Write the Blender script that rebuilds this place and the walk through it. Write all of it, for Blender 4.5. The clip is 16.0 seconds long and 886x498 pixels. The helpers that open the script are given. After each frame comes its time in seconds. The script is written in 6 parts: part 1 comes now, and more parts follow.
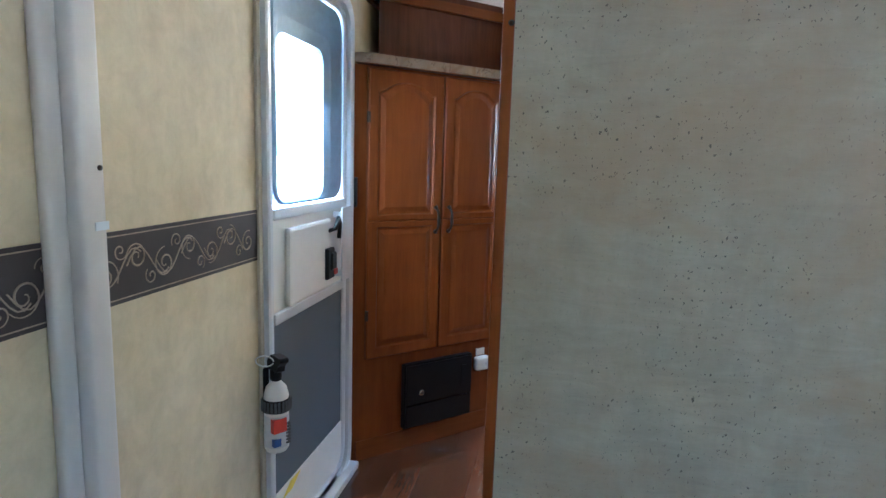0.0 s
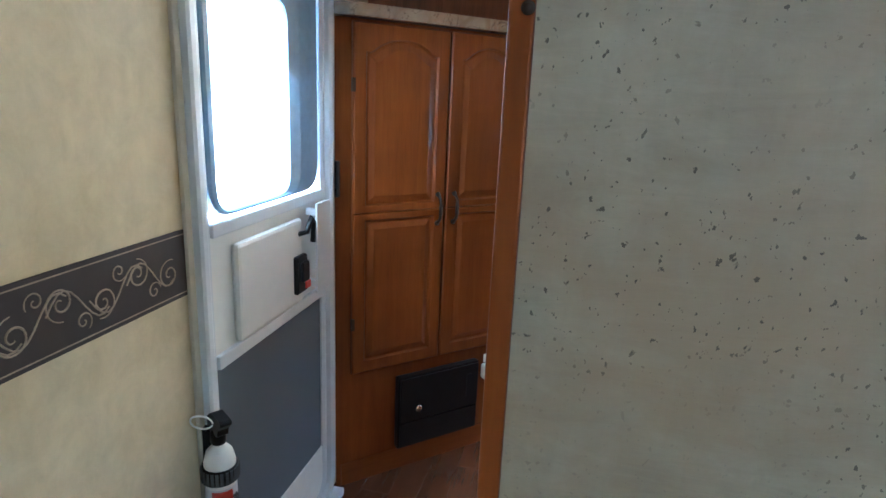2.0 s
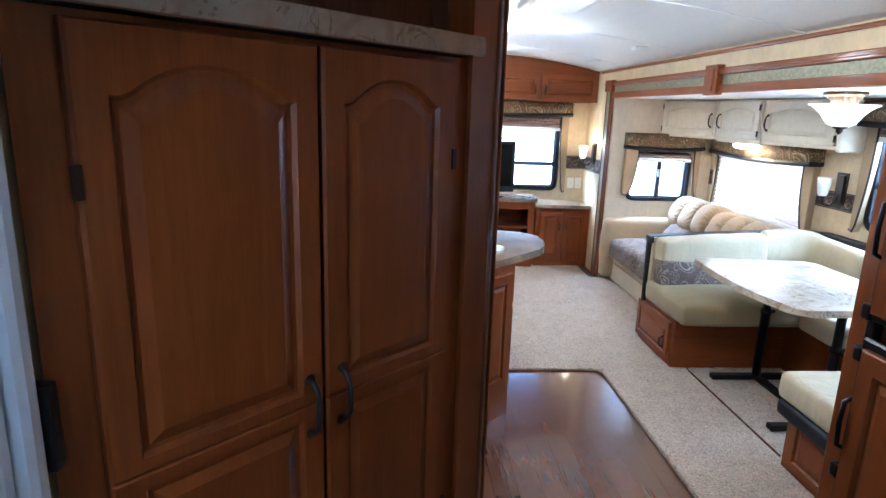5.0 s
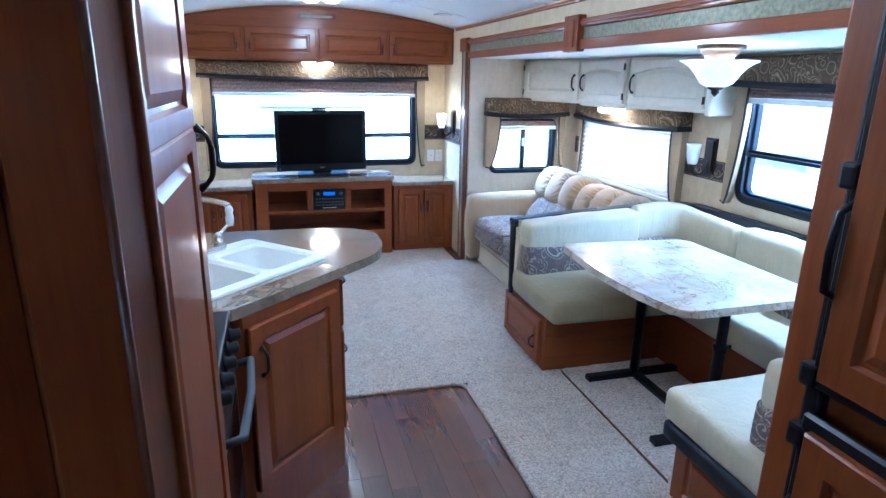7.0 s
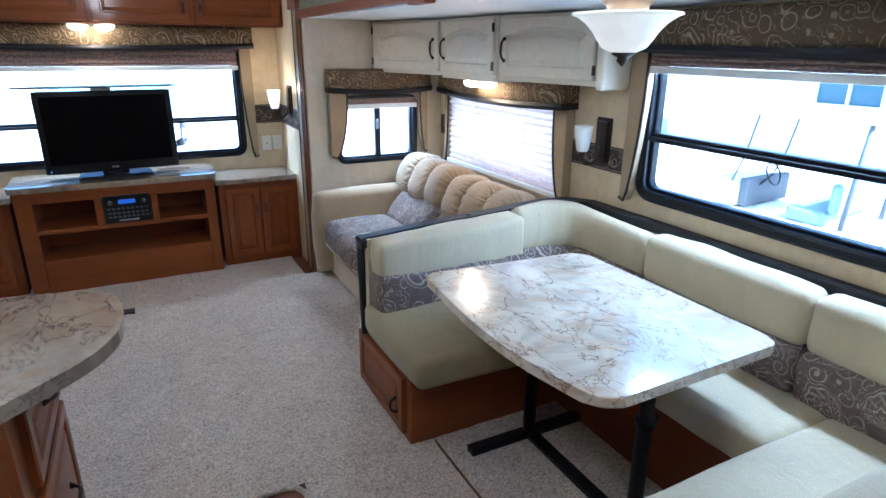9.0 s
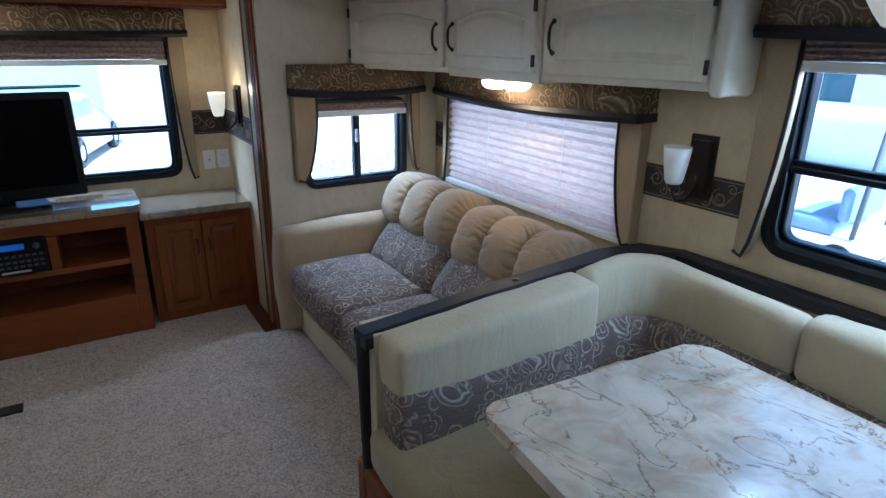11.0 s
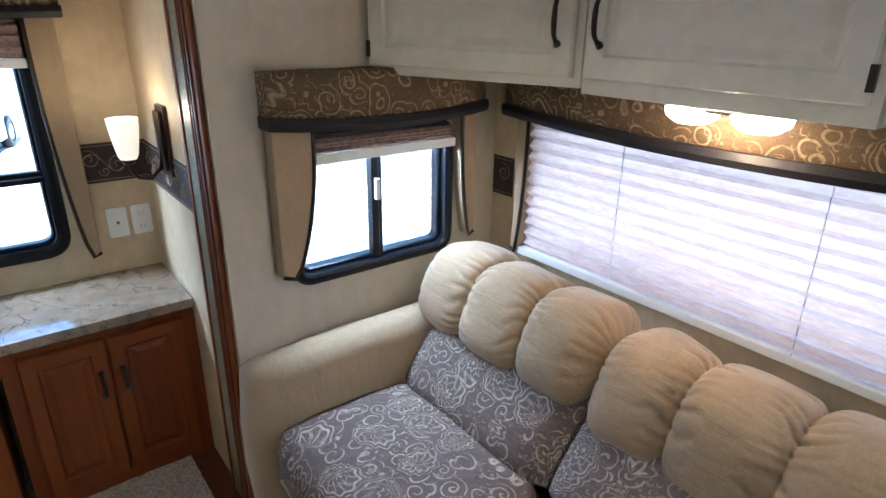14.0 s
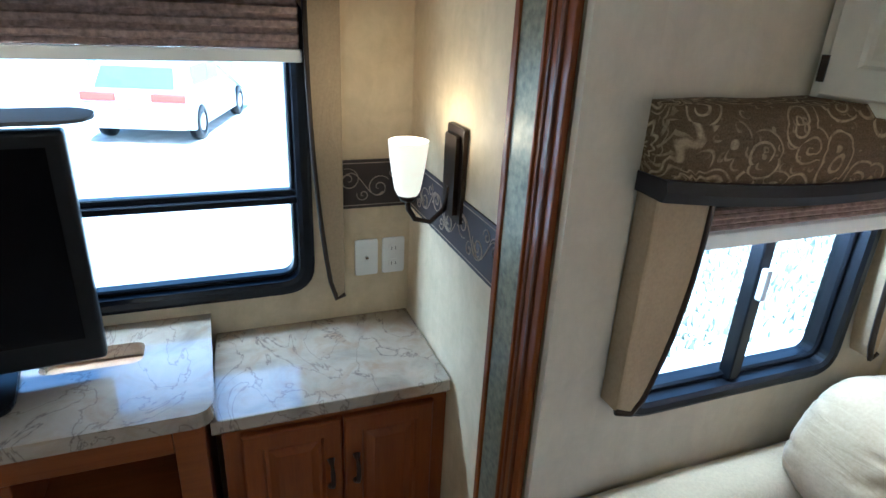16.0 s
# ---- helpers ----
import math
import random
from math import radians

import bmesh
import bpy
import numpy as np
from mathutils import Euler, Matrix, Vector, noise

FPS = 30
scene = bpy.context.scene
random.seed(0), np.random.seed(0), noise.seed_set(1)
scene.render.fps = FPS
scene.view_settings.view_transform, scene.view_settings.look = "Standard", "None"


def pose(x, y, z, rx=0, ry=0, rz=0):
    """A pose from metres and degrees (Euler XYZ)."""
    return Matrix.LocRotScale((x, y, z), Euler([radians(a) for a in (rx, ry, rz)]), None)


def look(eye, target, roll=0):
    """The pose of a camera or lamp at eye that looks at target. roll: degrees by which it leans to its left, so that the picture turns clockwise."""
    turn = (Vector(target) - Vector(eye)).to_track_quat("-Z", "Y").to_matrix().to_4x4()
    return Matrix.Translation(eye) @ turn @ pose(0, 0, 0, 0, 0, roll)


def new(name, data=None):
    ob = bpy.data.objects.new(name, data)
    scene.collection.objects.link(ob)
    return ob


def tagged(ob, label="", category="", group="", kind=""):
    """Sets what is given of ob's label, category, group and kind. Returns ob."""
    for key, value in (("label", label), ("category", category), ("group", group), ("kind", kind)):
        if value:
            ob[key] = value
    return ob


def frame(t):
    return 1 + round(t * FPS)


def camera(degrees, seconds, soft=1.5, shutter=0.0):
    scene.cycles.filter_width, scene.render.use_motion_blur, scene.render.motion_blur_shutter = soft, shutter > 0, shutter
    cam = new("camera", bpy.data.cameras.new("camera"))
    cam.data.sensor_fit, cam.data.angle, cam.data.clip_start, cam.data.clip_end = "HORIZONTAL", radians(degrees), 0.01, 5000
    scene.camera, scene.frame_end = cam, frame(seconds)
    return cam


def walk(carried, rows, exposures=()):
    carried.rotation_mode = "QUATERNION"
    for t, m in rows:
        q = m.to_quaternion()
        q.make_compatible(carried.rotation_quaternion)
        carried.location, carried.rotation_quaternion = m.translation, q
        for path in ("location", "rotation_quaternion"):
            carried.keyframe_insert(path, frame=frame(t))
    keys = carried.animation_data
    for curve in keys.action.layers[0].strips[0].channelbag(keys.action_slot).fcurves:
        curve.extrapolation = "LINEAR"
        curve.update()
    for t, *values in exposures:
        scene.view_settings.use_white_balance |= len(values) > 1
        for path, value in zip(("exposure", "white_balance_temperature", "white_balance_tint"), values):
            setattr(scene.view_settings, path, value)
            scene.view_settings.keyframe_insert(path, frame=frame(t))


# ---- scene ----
cam = camera(73.5, 16.0)
PATH = [
    (0, (-0.353, 0.257, 1.334), (-0.73, 2.199, 1.034), 1.8),
    (0.5, (-0.375, 0.325, 1.299), (-0.796, 2.249, 0.948), 2.6),
    (1, (-0.411, 0.55, 1.203), (-0.821, 2.456, 0.757), 3.4),
    (1.5, (-0.452, 0.709, 1.263), (-0.913, 2.592, 0.771), 3.6),
    (2, (-0.394, 0.738, 1.471), (-0.817, 2.628, 0.971), 2.5),
    (2.5, (-0.579, 0.822, 1.519), (-0.869, 2.75, 1.072), 2.7),
    (3, (-0.657, 0.987, 1.557), (-0.844, 2.926, 1.104), 2.1),
    (5.5, (-0.734, 2.061, 1.605), (-0.527, 3.995, 1.139), 1.5),
    (6, (-0.645, 2.251, 1.619), (-0.366, 4.172, 1.139), 0.8),
    (6.5, (-0.435, 2.436, 1.623), (-0.08, 4.339, 1.12), 0.5),
    (7, (-0.357, 2.563, 1.59), (0.154, 4.415, 1.034), 1.0),
    (7.5, (-0.302, 2.745, 1.564), (0.286, 4.572, 1.001), 1.1),
    (8, (-0.072, 2.936, 1.555), (0.564, 4.739, 0.968), 0.8),
    (8.5, (0.104, 3.161, 1.574), (0.893, 4.891, 0.955), 0.8),
    (9, (0.164, 3.423, 1.581), (1.029, 5.107, 0.935), 0.5),
    (11.5, (0.5, 4.695, 1.548), (1.518, 6.282, 0.88), 0.6),
    (12, (0.605, 4.97, 1.571), (1.645, 6.535, 0.885), 0.3),
    (12.5, (0.546, 5.2, 1.581), (1.637, 6.715, 0.866), 0.1),
    (13, (0.539, 5.365, 1.59), (1.653, 6.859, 0.867), 0.0),
    (13.5, (0.673, 5.636, 1.555), (1.807, 7.119, 0.837), 0.3),
    (14, (0.729, 5.872, 1.562), (1.884, 7.337, 0.843), 0.8),
    (14.5, (0.66, 6.079, 1.583), (1.798, 7.555, 0.858), 1.1),
    (15, (0.686, 6.274, 1.581), (1.622, 7.876, 0.837), 1.6),
    (15.5, (0.736, 6.494, 1.565), (1.503, 8.18, 0.809), 2.2),
    (16, (0.682, 6.665, 1.558), (1.366, 8.381, 0.79), 2.9),
]
EXPOSURES = [(0.0, 4.8, 4650, 1), (1.0, 5.1, 4500, -1), (1.5, 4.9, 4600, -1), (2.0, 4.75, 4750, 0), (2.5, 4.85, 4550, -3), (3.0, 4.42, 4400, 0), (5.5, 3.6, 4500, 6), (6.0, 3.6, 4100, 2), (7.0, 3.42, 3770, 4), (7.5, 3.27, 3800, 1), (8.0, 3.15, 4000, -1), (8.5, 3.0, 4250, 3), (9.0, 2.8, 4350, 5), (11.5, 1.75, 4350, 4), (12.2, 1.82, 4450, 4), (13.0, 2.1, 4600, 7), (13.5, 2.25, 4700, 9), (14.5, 2.35, 4650, 3), (16.0, 2.3, 4400, -1)]
walk(cam, [(t, look(eye, target, roll)) for t, eye, target, roll in PATH], EXPOSURES)

# ---------------------------------------------------------------- light
world = bpy.data.worlds.new("world")
scene.world = world
world.use_nodes = True
wn = world.node_tree
sky = wn.nodes.new("ShaderNodeTexSky")
sky.sky_type = 'NISHITA'
sky.sun_disc = False
sky.dust_density = 2.5
sky.sun_elevation = radians(48)
sky.sun_rotation = radians(180)
wn.links.new(sky.outputs[0], wn.nodes["Background"].inputs[0])
wn.nodes["Background"].inputs[1].default_value = 0.15
sun_data = bpy.data.lights.new("sun", 'SUN')
sun_data.energy = 5.0
sun_data.angle = radians(0.6)
sun_data.color = (1.0, 0.97, 0.93)
sun = new("sun", sun_data)
sun.rotation_euler = (radians(42), 0, 0)


def window_lamp(name, at, target, sx, sy, watts):
    """Daylight that enters by a window, as an area lamp in its opening."""
    d = bpy.data.lights.new(name, 'AREA')
    d.shape, d.size, d.size_y, d.energy, d.color = 'RECTANGLE', sx, sy, watts, (0.90, 0.95, 1.0)
    o = new(name, d)
    o.matrix_world = look(at, target)
    return o


window_lamp("daylight_door", (-1.245, 2.10, 1.44), (-0.35, 2.25, 0.5), 0.37, 0.50, 0.30)
# no bedroom window is in view; this lamp and its opening are assumed
window_lamp("daylight_bedroom", (1.235, -0.5, 1.30), (0, -0.5, 1.25), 0.8, 0.6, 0.009)
window_lamp("daylight_blind", (2.30, 6.60, 1.05), (1.2, 6.60, 1.0), 1.2, 0.46, 0.45)
window_lamp("daylight_end", (0.02, 8.28, 1.51), (0.02, 7.2, 0.65), 1.7, 0.10, 16.0)
window_lamp("daylight_small_left", (-1.665, 7.49, 1.20), (-1.665, 6.8, 0.6), 0.5, 0.07, 2.5)
window_lamp("daylight_small", (1.70, 7.49, 1.20), (1.70, 6.8, 0.5), 0.5, 0.07, 3.0)
window_lamp("daylight_dinette", (2.245, 4.69, 1.53), (1.4, 4.69, 0.8), 1.3, 0.09, 6.5)


def bulb(name, at, watts, radius=0.03, color=(1.0, 0.84, 0.63)):
    d = bpy.data.lights.new(name, 'POINT')
    d.energy, d.shadow_soft_size, d.color = watts, radius, color
    o = new(name, d)
    o.location = at
    return o


# ---------------------------------------------------------------- materials
def mat(name, build):
    m = bpy.data.materials.new(name)
    m.use_nodes = True
    nt = m.node_tree
    b = nt.nodes["Principled BSDF"]
    build(nt, b)
    return m


def nd(nt, kind, **kw):
    n = nt.nodes.new(kind)
    for k, v in kw.items():
        n.inputs[k].default_value = v
    return n


def coords(nt, scale=(1, 1, 1), rot=(0, 0, 0)):
    tc = nt.nodes.new("ShaderNodeTexCoord")
    mp = nt.nodes.new("ShaderNodeMapping")
    mp.inputs["Scale"].default_value = scale
    mp.inputs["Rotation"].default_value = [radians(a) for a in rot]
    nt.links.new(tc.outputs["Object"], mp.inputs["Vector"])
    return mp.outputs[0]


def noise_tex(nt, vec, scale, detail=4.0, rough=0.6, dist=0.0):
    n = nd(nt, "ShaderNodeTexNoise", Scale=scale, Detail=detail, Roughness=rough, Distortion=dist)
    nt.links.new(vec, n.inputs["Vector"])
    return n.outputs["Fac"]


def ramp(nt, fac, stops):
    r = nt.nodes.new("ShaderNodeValToRGB")
    e = r.color_ramp.elements
    while len(e) < len(stops):
        e.new(0.5)
    for el, (p, c) in zip(e, stops):
        el.position, el.color = p, (*c, 1)
    nt.links.new(fac, r.inputs[0])
    return r.outputs[0]


def mix(nt, fac, a, b, kind='MIX'):
    n = nt.nodes.new("ShaderNodeMix")
    n.data_type, n.blend_type = 'RGBA', kind
    for sock, v in ((n.inputs[0], fac), (n.inputs[6], a), (n.inputs[7], b)):
        if hasattr(v, "is_linked"):
            nt.links.new(v, sock)
        else:
            sock.default_value = v if not isinstance(v, tuple) else (*v, 1)
    return n.outputs[2]


def bump(nt, b, height, strength=0.3, dist=0.002):
    n = nd(nt, "ShaderNodeBump", Strength=strength, Distance=dist)
    nt.links.new(height, n.inputs["Height"])
    nt.links.new(n.outputs[0], b.inputs["Normal"])


def setc(nt, b, col, rough=0.5, metal=0.0):
    if hasattr(col, "is_linked"):
        nt.links.new(col, b.inputs["Base Color"])
    else:
        b.inputs["Base Color"].default_value = (*col, 1)
    if hasattr(rough, "is_linked"):
        nt.links.new(rough, b.inputs["Roughness"])
    else:
        b.inputs["Roughness"].default_value = rough
    b.inputs["Metallic"].default_value = metal


def wallpaper(name, base, dark, spots=False):
    def f(nt, b):
        v = coords(nt)
        v2 = coords(nt, (3, 3, 1.0))
        big = noise_tex(nt, v, 4.5, 5, 0.65)
        blot = noise_tex(nt, v2, 9, 4, 0.6)
        c = ramp(nt, big, [(0.3, dark), (0.68, base)])
        c = mix(nt, 0.4, c, ramp(nt, noise_tex(nt, v, 13, 5, 0.7, 0.5), [(0.36, tuple(x * 0.82 for x in dark)), (0.62, base)]))
        c = mix(nt, 0.35, c, ramp(nt, blot, [(0.35, tuple(x * 0.86 for x in base)), (0.65, tuple(min(1, x * 1.06) for x in base))]))
        if spots:
            # brushed strokes both ways, large tan clouds, scattered dark chips
            weave = mix(nt, 0.3, noise_tex(nt, coords(nt, (2.2, 2.2, 11)), 4, 6, 0.75, 1.0), noise_tex(nt, coords(nt, (9, 9, 2)), 5, 5, 0.7, 0.8))
            c = mix(nt, 0.28, c, ramp(nt, weave, [(0.36, tuple(x * 0.72 for x in dark)), (0.62, base)]))
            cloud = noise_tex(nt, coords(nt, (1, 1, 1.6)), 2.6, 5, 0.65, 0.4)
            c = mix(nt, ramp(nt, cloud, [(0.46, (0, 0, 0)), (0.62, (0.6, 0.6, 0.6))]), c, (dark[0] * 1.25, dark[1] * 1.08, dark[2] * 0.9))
            for size, cut, warp in ((150, 0.71, 0.4), (240, 0.67, 0.0)):
                fleck = noise_tex(nt, coords(nt, (1, 1, 0.75), (0, 25, 0)), size, 2, 0.5, warp)
                patch = noise_tex(nt, v, 5, 3)
                fac = mix(nt, 1.0, ramp(nt, fleck, [(cut, (0, 0, 0)), (cut + 0.035, (0.85, 0.85, 0.85))]), ramp(nt, patch, [(0.42, (0.2, 0.2, 0.2)), (0.56, (1, 1, 1))]), 'MULTIPLY')
                c = mix(nt, fac, c, tuple(x * 0.22 for x in dark))
        setc(nt, b, c, 0.62)
        bump(nt, b, noise_tex(nt, v, 160, 3), 0.08)
    return mat(name, f)


def wood(name, light, dark, axis='Z', rough=0.45, vary=False, spec=0.2, coat=0.3):
    def f(nt, b):
        sc = {'Z': (26, 26, 1.6), 'Y': (26, 1.6, 26), 'X': (1.6, 26, 26)}[axis]
        v = coords(nt, sc)
        g = noise_tex(nt, v, 1.0, 6, 0.62, 0.7)
        fine = noise_tex(nt, coords(nt, tuple(4 * x for x in sc)), 1.6, 3, 0.7)
        c = ramp(nt, g, [(0.3, dark), (0.7, light)])
        c = mix(nt, 0.2, c, ramp(nt, fine, [(0.35, tuple(x * 0.6 for x in dark)), (0.6, light)]))
        c = mix(nt, 0.3, c, ramp(nt, noise_tex(nt, coords(nt), 3.5, 3), [(0.35, dark), (0.65, light)]))
        if vary:
            oi = nt.nodes.new("ShaderNodeObjectInfo")
            c = mix(nt, 0.35, c, ramp(nt, oi.outputs["Random"], [(0.0, tuple(x * 0.5 for x in dark)), (0.5, dark), (1.0, light)]))
        setc(nt, b, c, rough)
        bump(nt, b, fine, 0.06, 0.001)
        b.inputs["Specular IOR Level"].default_value = spec
        b.inputs["Coat Weight"].default_value = coat
        b.inputs["Coat Roughness"].default_value = 0.10
    return mat(name, f)


def plain(name, col, rough=0.5, metal=0.0, grain=0.06, scale=40.0, spec=0.5):
    def f(nt, b):
        n = noise_tex(nt, coords(nt), scale, 4)
        c = ramp(nt, n, [(0.3, tuple(x * (1 - grain * 2) for x in col)), (0.7, tuple(min(1, x * (1 + grain)) for x in col))])
        setc(nt, b, c, rough, metal)
        b.inputs["Specular IOR Level"].default_value = spec
    return mat(name, f)


def glow(name, col, strength, base=(0.9, 0.88, 0.82)):
    def f(nt, b):
        n = noise_tex(nt, coords(nt), 18, 4, 0.6, 0.5)
        setc(nt, b, ramp(nt, n, [(0.3, tuple(x * 0.9 for x in base)), (0.7, base)]), 0.35)
        b.inputs["Emission Color"].default_value = (*col, 1)
        b.inputs["Emission Strength"].default_value = strength
    return mat(name, f)


def paisley(name, ground, line, light, size=7.0):
    """Woven cloth with curling scrolls."""
    def f(nt, b):
        v = coords(nt)
        wn_ = nd(nt, "ShaderNodeTexNoise", Scale=7.0, Detail=2.0)
        nt.links.new(v, wn_.inputs["Vector"])
        sub = nt.nodes.new("ShaderNodeVectorMath")
        sub.operation = 'MULTIPLY_ADD'
        nt.links.new(wn_.outputs["Color"], sub.inputs[0])
        sub.inputs[1].default_value = (0.045, 0.045, 0.045)
        nt.links.new(v, sub.inputs[2])

        def curls(scale, tight, lo, hi, cut):
            """Spirals about scattered points."""
            vo = nd(nt, "ShaderNodeTexVoronoi", Scale=scale, Randomness=0.9)
            nt.links.new(sub.outputs[0], vo.inputs["Vector"])
            df = nt.nodes.new("ShaderNodeVectorMath")
            df.operation = 'SUBTRACT'
            nt.links.new(sub.outputs[0], df.inputs[0])
            nt.links.new(vo.outputs["Position"], df.inputs[1])
            sx = nt.nodes.new("ShaderNodeSeparateXYZ")
            nt.links.new(df.outputs[0], sx.inputs[0])
            yz = nt.nodes.new("ShaderNodeMath")
            yz.operation = 'ADD'
            nt.links.new(sx.outputs[0], yz.inputs[0])
            nt.links.new(sx.outputs[2], yz.inputs[1])
            at = nt.nodes.new("ShaderNodeMath")
            at.operation = 'ARCTAN2'
            nt.links.new(yz.outputs[0], at.inputs[0])
            nt.links.new(sx.outputs[1], at.inputs[1])
            ma = nt.nodes.new("ShaderNodeMath")
            ma.operation = 'MULTIPLY_ADD'
            nt.links.new(vo.outputs["Distance"], ma.inputs[0])
            ma.inputs[1].default_value = tight
            nt.links.new(at.outputs[0], ma.inputs[2])
            sn = nt.nodes.new("ShaderNodeMath")
            sn.operation = 'SINE'
            nt.links.new(ma.outputs[0], sn.inputs[0])
            line_ = ramp(nt, sn.outputs[0], [(lo, (0, 0, 0)), (hi, (1, 1, 1))])
            return mix(nt, 1.0, line_, ramp(nt, vo.outputs["Distance"], [(cut, (1, 1, 1)), (cut + 0.06, (0.0, 0.0, 0.0))]), 'MULTIPLY')

        def drops(scale):
            """Teardrop medallions with scalloped rims and ringed hearts, turned every way."""
            vo = nd(nt, "ShaderNodeTexVoronoi", Scale=scale, Randomness=0.75)
            nt.links.new(sub.outputs[0], vo.inputs["Vector"])

            def vec(op, a, b_):
                n = nt.nodes.new("ShaderNodeVectorMath")
                n.operation = op
                nt.links.new(a, n.inputs[0])
                nt.links.new(b_, n.inputs[1])
                return n.outputs[0]

            def num(op, a, b_, c_=None):
                n = nt.nodes.new("ShaderNodeMath")
                n.operation = op
                for sock, val in zip(n.inputs, (a, b_, c_)):
                    if hasattr(val, "is_linked"):
                        nt.links.new(val, sock)
                    elif val is not None:
                        sock.default_value = val
                return n.outputs[0]

            sx = nt.nodes.new("ShaderNodeSeparateXYZ")
            nt.links.new(vec('SUBTRACT', sub.outputs[0], vo.outputs["Position"]), sx.inputs[0])
            tint = nt.nodes.new("ShaderNodeSeparateXYZ")
            nt.links.new(vo.outputs["Color"], tint.inputs[0])
            ang = num('ARCTAN2', num('ADD', sx.outputs[0], sx.outputs[2]), sx.outputs[1])
            ang = num('MULTIPLY_ADD', tint.outputs[0], 6.28, ang)
            lean = num('MULTIPLY_ADD', num('COSINE', ang, 0.0), 0.42, 1.0)
            rr = num('MULTIPLY', vo.outputs["Distance"], lean)
            rr = num('MULTIPLY_ADD', num('SINE', num('MULTIPLY', ang, 11.0), 0.0), 0.018, rr)
            lit, dim = (1, 1, 1), (0, 0, 0)
            rings = ramp(nt, rr, [(0.0, lit), (0.035, lit), (0.05, dim), (0.10, dim), (0.112, lit), (0.125, lit), (0.137, dim), (0.20, dim), (0.21, (0.8, 0.8, 0.8)), (0.222, dim),
                                  (0.30, dim), (0.312, lit), (0.33, lit), (0.342, dim), (0.37, dim), (0.38, (0.8, 0.8, 0.8)), (0.39, (0.8, 0.8, 0.8)), (0.40, dim)])
            leaf = ramp(nt, num('SINE', num('MULTIPLY_ADD', ang, 14.0, num('MULTIPLY', rr, 30.0)), 0.0), [(0.50, dim), (0.74, (0.6, 0.6, 0.6))])
            belt = ramp(nt, rr, [(0.15, dim), (0.17, lit), (0.29, lit), (0.31, dim)])
            leaf = mix(nt, 1.0, leaf, belt, 'MULTIPLY')
            return mix(nt, 1.0, rings, leaf, 'LIGHTEN'), rr

        fac, rr = drops(size)
        vines = curls(17.0, 20.0, 0.62, 0.86, 0.62)
        f4 = mix(nt, 1.0, curls(46.0, 9.0, 0.5, 0.9, 0.5), ramp(nt, noise_tex(nt, v, 15, 2), [(0.48, (0, 0, 0)), (0.56, (0.6, 0.6, 0.6))]), 'MULTIPLY')
        vines = mix(nt, 1.0, vines, f4, 'LIGHTEN')
        vines = mix(nt, 1.0, vines, ramp(nt, rr, [(0.42, (0, 0, 0)), (0.45, (0.9, 0.9, 0.9))]), 'MULTIPLY')
        fac = mix(nt, 1.0, fac, vines, 'LIGHTEN')
        worn = ramp(nt, noise_tex(nt, v, 60, 4, 0.7), [(0.34, (0.35, 0.35, 0.35)), (0.55, (1, 1, 1))])
        fac = mix(nt, 1.0, fac, worn, 'MULTIPLY')
        lc = ramp(nt, noise_tex(nt, v, 7, 2), [(0.35, line), (0.65, light)])
        c = mix(nt, fac, ground, lc)
        ripple = noise_tex(nt, coords(nt, (18, 18, 150)), 1.0, 2, 0.5, 0.8)
        c = mix(nt, 0.3, c, ramp(nt, ripple, [(0.42, tuple(x * 0.45 for x in ground)), (0.58, tuple(x * 1.9 for x in ground))]), 'LIGHTEN')
        weave = noise_tex(nt, coords(nt, (1, 1, 1)), 420, 2)
        c = mix(nt, 0.16, c, ramp(nt, weave, [(0.3, tuple(x * 0.5 for x in ground)), (0.7, light)]))
        setc(nt, b, c, 0.85)
        b.inputs["Specular IOR Level"].default_value = 0.25
        bump(nt, b, weave, 0.25)
    return mat(name, f)


def cloth(name, col, scale=320.0, stretch=(1, 1, 1), rough=0.9, vary=0.2):
    def f(nt, b):
        v = coords(nt, stretch)
        w = noise_tex(nt, v, scale, 3)
        big = noise_tex(nt, coords(nt), 5, 3)
        c = ramp(nt, w, [(0.3, tuple(x * (1 - vary) for x in col)), (0.7, tuple(min(1, x * (1 + vary * 0.5)) for x in col))])
        c = mix(nt, 0.5, c, ramp(nt, big, [(0.3, tuple(x * 0.78 for x in col)), (0.7, tuple(min(1, x * 1.06) for x in col))]))
        setc(nt, b, c, rough)
        b.inputs["Sheen Weight"].default_value = 0.2
        # soft wrinkles under the weave
        fold = noise_tex(nt, coords(nt, (13, 13, 3)), 1.0, 4, 0.6, 1.2)
        first = nd(nt, "ShaderNodeBump", Strength=0.5, Distance=0.009)
        nt.links.new(fold, first.inputs["Height"])
        bump(nt, b, w, 0.3)
        nt.links.new(first.outputs[0], b.inputs["Normal"].links[0].from_node.inputs["Normal"])
    return mat(name, f)


